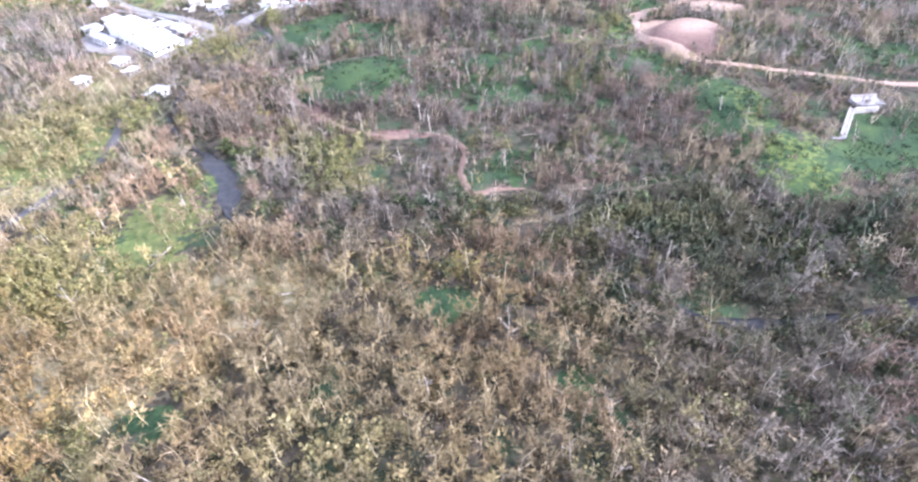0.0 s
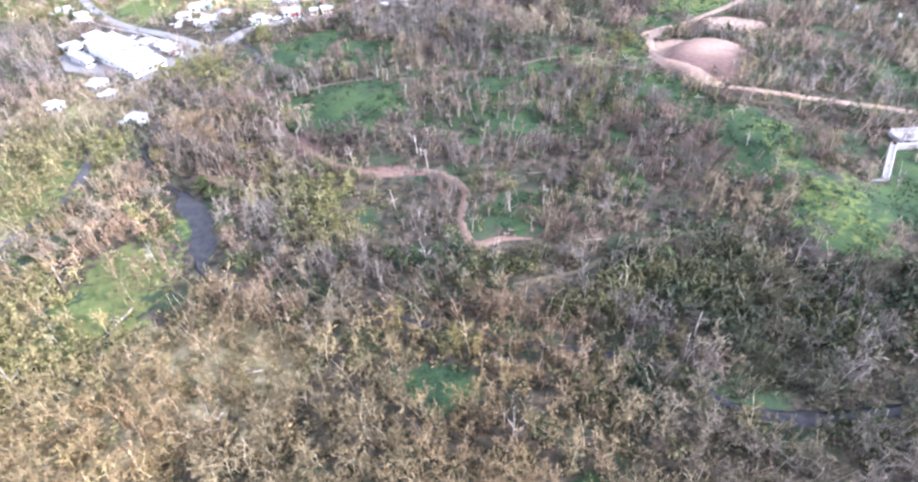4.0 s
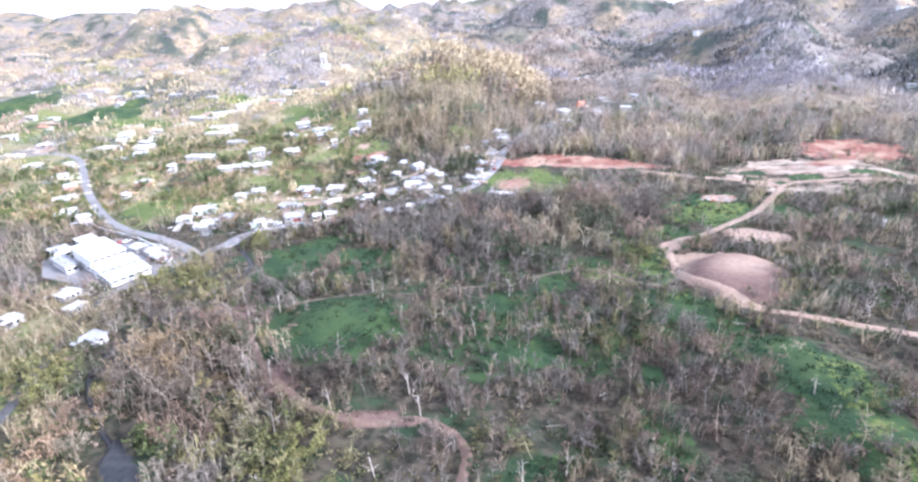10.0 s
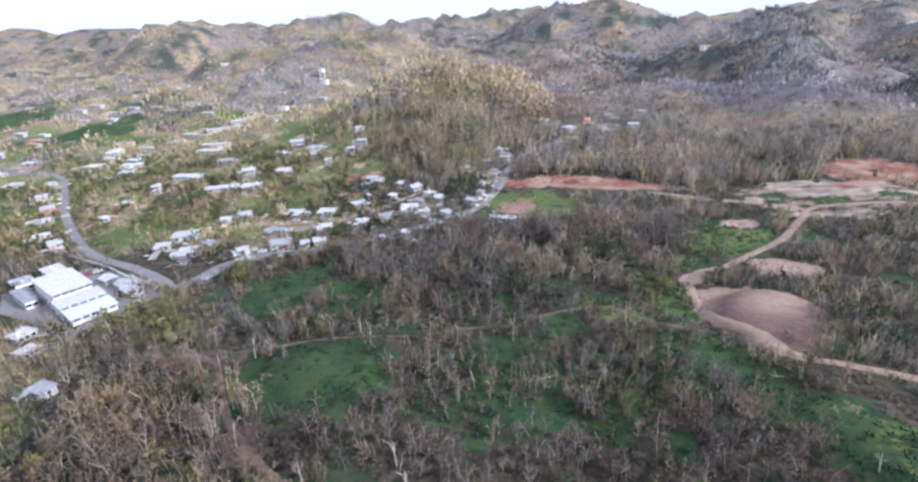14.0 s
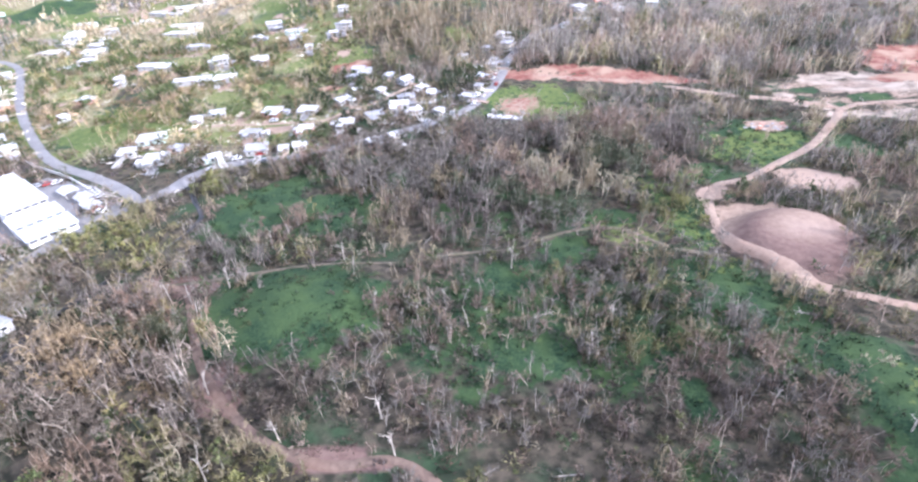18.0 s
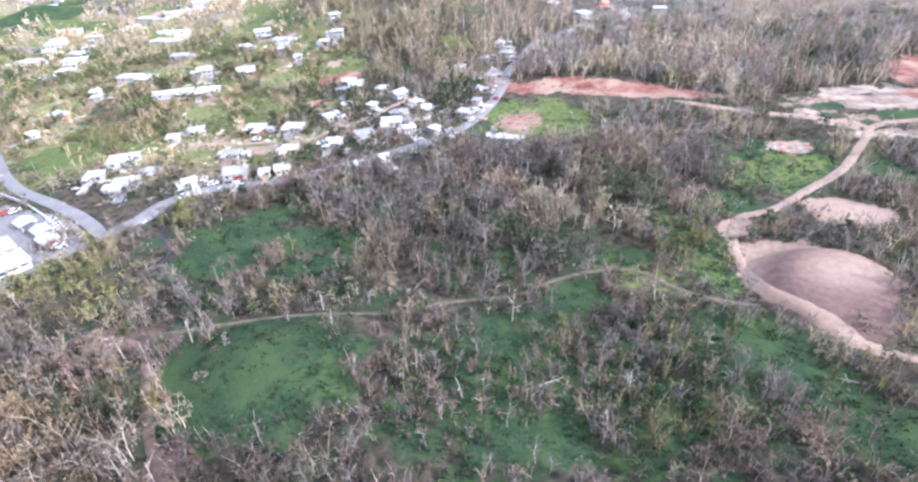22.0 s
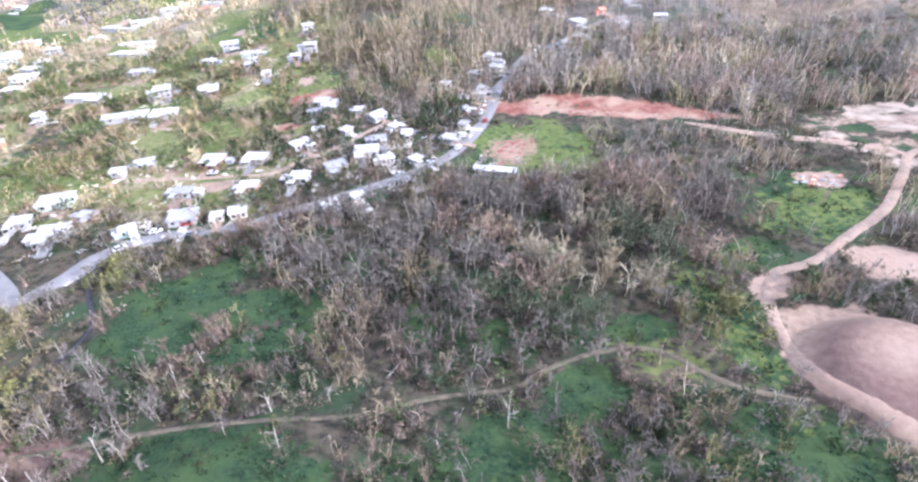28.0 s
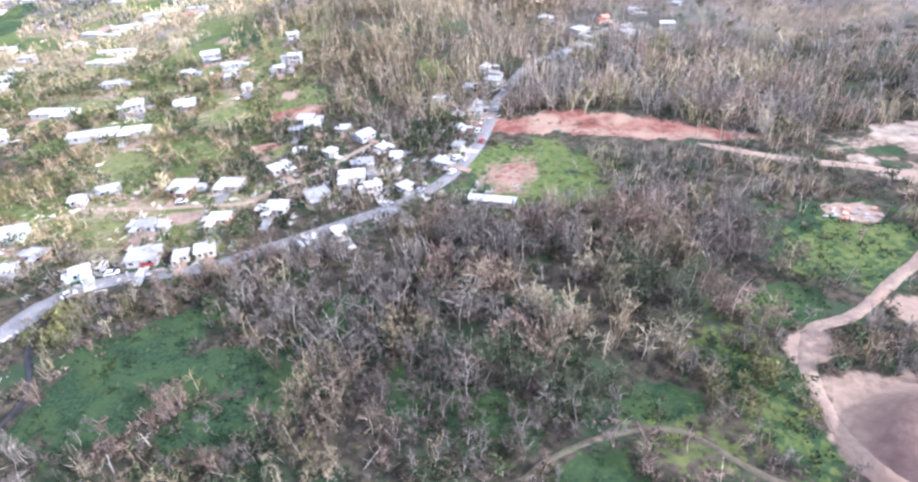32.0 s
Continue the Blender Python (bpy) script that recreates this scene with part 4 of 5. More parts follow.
for k in range(64):
    y = rng.uniform(620, 2300)
    x = rng.uniform(-0.85, 0.25) * y if rng.random() < 0.85 else rng.uniform(0.2, 0.8) * y
    if ((x + 5) / 100) ** 2 + ((y - 650) / 130) ** 2 < 1 or (0.25 * y < x < 0.75 * y and y < 1000):
        continue
    house(x, y, rng.uniform(10, 16), rng.uniform(-30, 30), WALLS[0] if rng.random() < .7 else None, ROOFS[0], small=True, group="houses on the far hills")

# ---- ball field: the long shelter and posts ----
bx, by = 27.5, 347.5
ob = thing("field_shelter", bx, by, h1(bx, by) + 0.1, -16, "long open shelter with a white roof beside the ball field", "shelter")
part("roof", boxes((-8.5, -2.2, 2.9, 8.5, 2.2, 3.05), (-8.5, -2.3, 2.7, 8.5, -2.2, 3.1), (-8.5, 2.2, 2.7, 8.5, 2.3, 3.1)), ROOF_W, ob)
part("back_wall", boxes((-8.3, 1.6, -1, 8.3, 1.8, 2.7)), GREY, ob)
for k in range(5):
    part("post", boxes((-8.2 + k * 4.1 - .09, -2.0, -1, -8.2 + k * 4.1 + .09, -1.82, 2.9)), CONCRETE, ob)
for k in range(3):
    part("bench_step", boxes((-8, -1.2 + k * .8, 0, 8, -.45 + k * .8, .35 + k * .35)), CONCRETE, ob)
OCC.append((bx, by, 9))

# ---- concrete drain chutes on the slope ----
for (x0, y0), (x1, y1), wd in (((143, 170), (131, 154), 1.3), ((199, 288), (195, 283), 1.1), ((211, 274), (201, 262), 1.1)):
    ln, ang = math.hypot(x1 - x0, y1 - y0), math.degrees(math.atan2(y1 - y0, x1 - x0))
    z0, z1 = h1(x0, y0) + (1.9 if x0 < 150 else 2.6), h1(x1, y1) + 0.3
    ob = thing("drain_chute", x0, y0, z0, ang, "pale concrete drainage chute running down a slope", "chute", "drain chutes")
    tilt = math.degrees(math.atan2(z0 - z1, ln))
    ln = math.hypot(ln, z0 - z1)
    bed = part("chute_bed", boxes((0, -wd / 2, -3.2, ln, wd / 2, 0)), CONCRETE, ob)
    bed.matrix_basis = pose(0, 0, 0, 0, tilt, 0)
    for s in (-1, 1):
        sd = part("chute_side", boxes((0, s * (wd / 2 + .14) - .13, -3.2, ln, s * (wd / 2 + .14) + .13, .55)), CONCRETE, ob)
        sd.matrix_basis = pose(0, 0, 0, 0, tilt, 0)
    if x0 > 150:
        continue
    level = pose(0, 0, 0, 0, 0, -ang)  # these lie square to the slope, not to the chute
    for nm, dims, m, lab in (("ledge", (1.2, -.5, -4, 9.5, .3, .15), CONCRETE, "pale concrete ledge beside the chute"), ("basin_floor", (4.5, 3.0, -4, 14, 8.5, -.5), GREY, "grey concrete basin floor"), ("basin_wall", (4.5, 8.52, -4, 14, 8.9, .5), CONCRETE, ""),
                             ("retaining_wall", (-22, -17.3, z1 - z0 - 4, -11.6, -16.8, z1 - z0 + .5), GREY, "stained grey retaining wall"), ("side_wall", (-22.4, -28, z1 - z0 - 5, -22.02, -16.8, z1 - z0 + .2), GREY, ""), ("foot_slab", (-22, -27, z1 - z0 - 5, -13, -17.32, z1 - z0 - .9), DARK_ASPHALT, "dark slab at the foot of the chute")):
        part(nm, boxes(dims), m, ob, lab).matrix_basis = level
    OCC.append(((x0 + x1) / 2, (y0 + y1) / 2, ln * .5))


# ---- cars ----
def car(paint, label):
    ob = thing("car", 0, 0, -500, 0, label, "car", "parked cars")
    bm = boxes((-2.1, -.85, .35, 2.1, .85, .95))
    bmesh.ops.bevel(bm, geom=bm.edges[:], offset=.12, segments=2, affect="EDGES")
    part("body", bm, paint, ob)
    bm = bmesh.new()
    v = [bm.verts.new(p) for p in ((-1.6, -.78, .95), (1.2, -.78, .95), (1.2, .78, .95), (-1.6, .78, .95), (-1.2, -.65, 1.45), (.5, -.65, 1.45), (.5, .65, 1.45), (-1.2, .65, 1.45))]
    for f in ((0, 1, 5, 4), (1, 2, 6, 5), (2, 3, 7, 6), (3, 0, 4, 7)):
        bm.faces.new([v[k] for k in f])
    part("windscreen", bm, GLASS, ob, "dark wrap-round car glass")
    part("car_roof", boxes((-1.22, -.66, 1.44, .52, .66, 1.5)), paint, ob)
    for a in (-1.3, 1.3):
        for b in (-.8, .8):
            bm = bmesh.new()
            bmesh.ops.create_cone(bm, cap_ends=True, segments=10, radius1=.33, radius2=.33, depth=.22, matrix=Matrix.Translation((a, b, .33)) @ Matrix.Rotation(radians(90), 4, "X"))
            part("wheel", bm, RUBBER, ob)
    return ob


CARS = [car(CAR_W, "white saloon car parked on the asphalt"), car(CAR_D, "dark saloon car parked on the asphalt"), car(CAR_R, "red saloon car parked on the asphalt"), car(CAR_S, "silver saloon car parked on the asphalt")]
spots = [(-131 - 2.1 * k, 286 + 1.9 * k, 50) for k in range(6)] + [(-128 - 2.0 * k, 278 + 1.5 * k, 50) for k in range(4)] + [(-160 - 3 * k, 303 - 1 * k, 50) for k in range(3)]
spots += [(14, 372, 60), (16, 383, 62), (27, 398, 70), (26, 409, 72), (36, 431, 72), (33, 446, 74), (41, 452, 74), (-81, 322, 10), (-77, 315.5, 8), (-98, 309, 45), (-90, 318, 20), (2, 359, 40), (-50, 352, 40), (-86, 361, 4), (-9, 350, 38)]
used = set()
for x, y, a in spots:
    k = rng.choice((0, 0, 0, 1, 1, 3, 3, 0, 3, 2))
    m = pose(x, y, h1(x, y) + (0.3 if x < -118 else 0.28), 0, 0, a + rng.uniform(-4, 4))
    if k in used:
        copy_thing(CARS[k], m)
    else:
        CARS[k].matrix_basis = m
        used.add(k)


# ---- wooden utility poles ----
def pole(x, y, rot, lean):
    ob = thing("utility_pole", x, y, h1(x, y), rot, "weathered wooden utility pole beside the road", "pole", "utility poles")
    ob.matrix_world = pose(x, y, h1(x, y), lean, 0, rot)
    bm = bmesh.new()
    bmesh.ops.create_cone(bm, cap_ends=True, segments=8, radius1=.13, radius2=.08, depth=10, matrix=Matrix.Translation((0, 0, 4.5)))
    part("shaft", bm, WOOD, ob)
    part("crossarm", boxes((-1.1, -.07, 8.6, 1.1, .07, 8.78)), WOOD, ob)


for x, y, a, lean in ((-92, 325, 20, 3), (-64, 329, 5, -4), (-28, 346, 30, 8), (3, 367, 50, 0), (16, 399, 70, -7), (26, 430, 75, 3), (-168, 330, -45, 0), (-205, 367, -45, -5)):
    pole(x, y, a, lean)

# ---- rubble dumped on bare soil ----
tip = thing("rubble_heap", 143, 331, h1(143, 331), 0, "scattered white and red rubble dumped on bare soil", "rubble")
for k in range(26):
    a, b, s = rng.gauss(0, 5), rng.gauss(0, 2.5), rng.uniform(.3, 1.0)
    bm = bmesh.new()
    bmesh.ops.create_icosphere(bm, subdivisions=1, radius=s, matrix=Matrix.Translation((a, b, h1(143 + a, 331 + b) - h1(143, 331) + s * .3)) @ Matrix.Diagonal((1.5, 1, .5, 1)))
    for v in bm.verts:
        v.co += Vector((rng.uniform(-.2, .2), rng.uniform(-.2, .2), rng.uniform(-.1, .1))) * s
    part("rubble", bm, rng.choice((CREAM, CONCRETE, ROOF_R, GREY, PINK)), tip)

# ---- a white water tank on legs, far up the valley ----
wx, wy = -197, 924
ob = thing("water_tower", wx, wy, h1(wx, wy), 0, "white water tank on tall legs among far houses", "water tower")
bm = bmesh.new()
bmesh.ops.create_cone(bm, cap_ends=True, segments=16, radius1=4.5, radius2=4.5, depth=5, matrix=Matrix.Translation((0, 0, 13)))
part("tank", bm, WHITE, ob)
for a in (-3, 3):
    for b in (-3, 3):
        part("leg", boxes((a - .35, b - .35, -2, a + .35, b + .35, 10.5)), WHITE, ob)


# ---- vegetation ----
class Plant:
    """Triangles of one plant, gathered piece by piece: vertices, faces, and for each vertex the shade of its piece."""

    def __init__(self):
        self.v, self.f, self.m, self.s, self.piece = [], [], [], [], []

    def limb(self, a, b, ra, rb, piece, sides=3, shade=1.0, mi=0):
        a, b = np.array(a, float), np.array(b, float)
        d = (b - a) / max(1e-6, np.linalg.norm(b - a))
        u = np.cross(d, (0.3, 0.9, 0.2))
        u /= np.linalg.norm(u)
        w = np.cross(d, u)
        n = len(self.v)
        for p, r in ((a, ra), (b, rb)):
            for k in range(sides):
                t = 2 * math.pi * k / sides
                self.v.append(p + r * (math.cos(t) * u + math.sin(t) * w))
                self.s.append(shade)
        for k in range(sides):
            k2 = (k + 1) % sides
            for f in ((n + k, n + k2, n + sides + k2), (n + k, n + sides + k2, n + sides + k)):
                self.f.append(f)
                self.m.append(mi)
                self.piece.append(piece)

    def card(self, p, tip, width, piece, shade, mi=1):
        p, tip = np.array(p, float), np.array(tip, float)
        d = tip - p
        u = np.cross(d, np.random.normal(size=3))
        u *= width / 2 / max(1e-6, np.linalg.norm(u))
        n = len(self.v)
        self.v += [p - u, p + u, tip]
        self.s += [shade] * 3
        self.f.append((n, n + 1, n + 2))
        self.m.append(mi)
        self.piece.append(piece)

    def done(self):
        self.v, self.f, self.m, self.s = np.array(self.v), np.array(self.f), np.array(self.m), np.array(self.s)
        self.piece = np.array(self.piece)
        return self


def crooked(t, p, d, ln, r0, r1, piece, segs, shade, bend=.28, sides=3, mi=0):
    """A tapering stem that changes direction at every joint; gives back its joints."""
    pts, p, d = [np.array(p, float)], np.array(p, float), np.array(d, float) / np.linalg.norm(d)
    for k in range(segs):
        q = p + d * ln / segs
        a, b = r0 + (r1 - r0) * k / segs, r0 + (r1 - r0) * (k + 1) / segs
        t.limb(p, q, a, b, piece, sides, shade, mi)
        d = d + np.random.normal(0, bend, 3)
        d /= np.linalg.norm(d)
        p = q
        pts.append(p)
    return pts


def along(pts, f):
    """The place at the share f of a jointed line."""
    g = min(f, .999) * (len(pts) - 1)
    k = int(g)
    return pts[k] + (pts[k + 1] - pts[k]) * (g - k)


def bare_tree(seed, h, limbs=6, twigs=5, fine=3, fat=1.0, spread_=.42):
    """A storm-stripped tree: a crooked pale trunk, forked limbs, and a brown haze of fine dead twigs."""
    np.random.seed(seed)
    rs = np.random
    t = Plant()
    trunk = crooked(t, (0, 0, -.5), (rs.normal(0, .16), rs.normal(0, .16), 1), h * 1.18 + .3, .075 * fat, .028, 0, 3, 2.4 if seed % 2 == 0 else 1.2, .22, mi=0 if seed % 2 == 0 else 1)
    for k in range(limbs):
        f = rs.uniform(.2, .85)
        base = along(trunk, f)
        ang = 2 * math.pi * (k + rs.uniform(-.35, .35)) / limbs
        d = np.array((math.cos(ang), math.sin(ang), rs.uniform(.35, 1.3)))
        ln = rs.uniform(.6, 1.1) * spread_ * h * (1.4 - .8 * f)
        pts = crooked(t, base, d, ln, .042 * fat, .02, 1 + k, 2, 2.1 if seed % 2 == 0 and k < 3 else rs.uniform(.8, 1.1), .42, mi=0 if seed % 2 == 0 and k < 3 else 1)
        d = d / np.linalg.norm(d)
        for _ in range(twigs):
            p = along(pts, rs.uniform(.2, 1))
            dd = d * .45 + rs.normal(0, .6, 3) + (0, 0, .3)
            dd /= np.linalg.norm(dd)
            q = p + dd * rs.uniform(.5, 1.0) * h * .17
            t.card(p, q, .07, 99, rs.uniform(.8, 1.2))
            for _ in range(fine):
                r0 = p + (q - p) * rs.uniform(.1, 1)
                e = dd * .35 + rs.normal(0, .65, 3) + (0, 0, .1)
                e /= np.linalg.norm(e)
                t.card(r0, r0 + e * rs.uniform(.5, 1.0) * h * .15, rs.uniform(.10, .24), 99, rs.uniform(.68, 1.0))
    return t.done()


def pole_tree(seed, h, stems=4, twigs=9, width=.16):
    """A cluster of thin crooked stems, almost upright, with short broken twigs."""
    np.random.seed(seed)
    rs = np.random
    t = Plant()
    for k in range(stems):
        a = rs.uniform(0, 2 * math.pi)
        b0 = np.array((math.cos(a), math.sin(a), 0)) * rs.uniform(.1, 1.1)
        hh = h * (rs.uniform(.9, 1.15) if k % 2 == 0 else rs.uniform(.6, .95))
        pts = crooked(t, b0 + (0, 0, -.5), (rs.normal(0, .16), rs.normal(0, .16), 1), hh, .06, .024, 0 if k == 0 else k, 2, 2.3 if k % 2 == 0 else rs.uniform(.9, 1.2), .22, mi=0 if k % 2 == 0 else 1)
        for _ in range(twigs):
            p = along(pts, rs.uniform(.2, .95))
            q = p + rs.normal(0, .62, 3) * (1, 1, .5) + (0, 0, rs.uniform(.0, .8))
            t.card(p, q, rs.uniform(.08, width), 99, rs.uniform(.62, .95))
    return t.done()


def brush(seed, n=38, w=2.3, h=1.9):
    """A low mound of dead brush: fine sprays that stand out from its heart."""
    np.random.seed(seed)
    rs = np.random
    t = Plant()
    for _ in range(n):
        a, r = rs.uniform(0, 2 * math.pi), w * math.sqrt(rs.rand())
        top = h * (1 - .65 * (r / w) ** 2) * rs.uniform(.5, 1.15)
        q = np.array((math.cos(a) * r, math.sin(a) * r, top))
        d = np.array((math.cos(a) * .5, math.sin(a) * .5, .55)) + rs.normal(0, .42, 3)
        # low sprays are darker: the shade inside the mound put into their tone
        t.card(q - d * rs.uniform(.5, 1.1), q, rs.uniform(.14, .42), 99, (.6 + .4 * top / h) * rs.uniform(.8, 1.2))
    return t.done()


def vine_mound(seed, w=3.6, h=3.0, n=320):
    """Shrubs smothered by creepers: a lumpy hump of small leaves, with dead stems sticking out."""
    np.random.seed(seed)
    rs = np.random
    t = Plant()
    lobes = [(rs.uniform(-.55, .55) * w, rs.uniform(-.55, .55) * w, rs.uniform(.45, .75) * w, rs.uniform(.6, 1.0) * h) for _ in range(5)]
    for k in range(n):
        cx, cy, r, hh = lobes[k % 5]
        d = rs.normal(size=3)
        d /= np.linalg.norm(d)
        p = np.array((cx + d[0] * r, cy + d[1] * r, abs(d[2]) * hh))
        t.card(p, p + rs.normal(0, .4, 3) + d * .2, rs.uniform(.25, .55), 99, rs.uniform(.7, 1.25), 2)
    for k in range(3):
        crooked(t, (rs.uniform(-w, w) * .5, rs.uniform(-w, w) * .5, 0), (rs.normal(0, .3), rs.normal(0, .3), 1), h * rs.uniform(1.2, 1.8), .06, .02, 1 + k, 2, 3.2)
    return t.done()


def leafy_tree(seed, h, clumps=7, leaves=16):
    """A tree smothered in vines: a trunk, a few limbs and ragged clumps of leaves with gaps."""
    np.random.seed(seed)
    rs = np.random
    t = Plant()
    t.limb((0, 0, -.5), (0, 0, h * .55), .18, .09, 0, 4)
    for k in range(clumps):
        a, r = rs.uniform(0, 2 * math.pi), rs.uniform(.05, .34) * h
        c = np.array((math.cos(a) * r, math.sin(a) * r, h * rs.uniform(.35, .9)))
        t.limb((0, 0, h * .4), c, .06, .02, 1 + k)
        s = rs.uniform(.10, .19) * h
        for _ in range(leaves):
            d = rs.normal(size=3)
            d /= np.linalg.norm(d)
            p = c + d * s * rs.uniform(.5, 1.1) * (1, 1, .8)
            # leaves facing up are lighter: light from above put into their tone
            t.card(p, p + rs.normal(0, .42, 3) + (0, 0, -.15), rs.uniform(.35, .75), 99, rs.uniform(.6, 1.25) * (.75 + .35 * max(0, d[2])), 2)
    return t.done()


def shrub(seed, n=26, w=1.1, h=1.3, leaf=.5):
    """A low tangle of stems and leaves."""
    np.random.seed(seed)
    rs = np.random
    t = Plant()
    for _ in range(n):
        a, r = rs.uniform(0, 2 * math.pi), w * math.sqrt(rs.rand())
        z = h * rs.uniform(.1, 1) * (1 - .5 * (r / w) ** 2)
        p = np.array((math.cos(a) * r, math.sin(a) * r, z))
        q = p + (math.cos(a) * .35, math.sin(a) * .35, .35) + rs.normal(0, .3, 3)
        stem = rs.rand() < .35
        t.card(p - (0, 0, .35 if stem else 0), q, .07 if stem else rs.uniform(.25, leaf), 99, rs.uniform(.6, 1.25), 1 if stem else 2)
    return t.done()


def grove(seed, n=10, w=6.5, h=7.5):
    """A knot of far trees: thin pale stems in a ragged brown haze."""
    np.random.seed(seed)
    rs = np.random
    t = Plant()
    for _ in range(n):
        x, y = rs.uniform(-w, w, 2)
        hh = h * rs.uniform(.55, 1.15)
        t.card((x, y, -.5), (x + rs.normal(0, .9), y + rs.normal(0, .5), hh), .24, 99, rs.uniform(1.1, 1.7), 0)
        for _ in range(4):
            p = np.array((x, y, hh * rs.uniform(.25, .8))) + rs.normal(0, .9, 3)
            t.card(p, p + rs.normal(0, .9, 3) + (0, 0, rs.uniform(.4, 1.6)), rs.uniform(.5, 1.1), 99, rs.uniform(.55, 1.2), 1 if rs.rand() < .85 else 2)
    return t.done()


def scatter(name, plants, places, tints, label, category):
    """One object of many plants: places are rows of x, y, z, turn, size."""
    rs = np.random.RandomState(len(places))
    which = rs.randint(0, len(plants), len(places))
    V, F, M, T, n = [], [], [], [], 0
    for k, p in enumerate(plants):
        sel = np.where(which == k)[0]
        if not len(sel):
            continue
        pl, tn = places[sel], tints[sel]
        c, s = np.cos(pl[:, 3])[:, None], np.sin(pl[:, 3])[:, None]
        x, y, z = p.v[None, :, 0], p.v[None, :, 1], p.v[None, :, 2]
        sz = pl[:, 4][:, None]
        v = np.stack([pl[:, 0][:, None] + sz * (c * x - s * y), pl[:, 1][:, None] + sz * (s * x + c * y), pl[:, 2][:, None] + sz * z], 2)
        m = len(p.v)
        V.append(v.reshape(-1, 3))
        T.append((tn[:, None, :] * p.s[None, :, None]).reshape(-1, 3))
        F.append((p.f[None] + (n + m * np.arange(len(sel)))[:, None, None]).reshape(-1, 3))
        M.append(np.tile(p.m, len(sel)))
        n += m * len(sel)
    me = mesh_np(name, np.concatenate(V), np.concatenate(F), [BARK, TWIG, LEAF], np.concatenate(M), np.concatenate(T))
    return tagged(new(name, me), label, category, kind="stuff")


# twigs: grey-mauve, tan, rose-brown, khaki, dark grey-green, pale straw
COLOURS = np.array([(0.262, 0.235, 0.205), (0.385, 0.318, 0.205), (0.305, 0.228, 0.178), (0.27, 0.25, 0.115), (0.125, 0.145, 0.09), (0.43, 0.378, 0.265)])
GREENS = np.array([(0.075, 0.105, 0.048), (0.105, 0.135, 0.058), (0.15, 0.155, 0.075), (0.065, 0.09, 0.05)])
SHRUBS = np.array([(0.070, 0.09, 0.042), (0.13, 0.125, 0.062), (0.21, 0.175, 0.125), (0.25, 0.195, 0.165), (0.05, 0.075, 0.034), (0.19, 0.16, 0.15)])
CREEPER = np.array([(0.042, 0.058, 0.032), (0.075, 0.088, 0.042), (0.105, 0.105, 0.05), (0.15, 0.13, 0.085)])
BRUSH_TINTS = np.array([(0.150, 0.133, 0.114), (0.225, 0.185, 0.12), (0.178, 0.132, 0.10), (0.138, 0.132, 0.06), (0.055, 0.070, 0.040), (0.27, 0.235, 0.158)])


def drift(x, y, rs, table, weights, size=15.0, own=.35):
    """Kinds that grow in drifts: each plant takes the kind whose own patches are strongest where it stands."""
    w = np.array(weights, float) / max(weights)
    f = np.stack([vnoise(x / size + 13.7 * k + 4, y / size + 29.3 * k + 8) + own * rs.rand(len(x)) + .38 * w[k] for k in range(len(table))])
    return table[np.argmax(f, 0)] * rs.uniform(.75, 1.25, (len(x), 1))


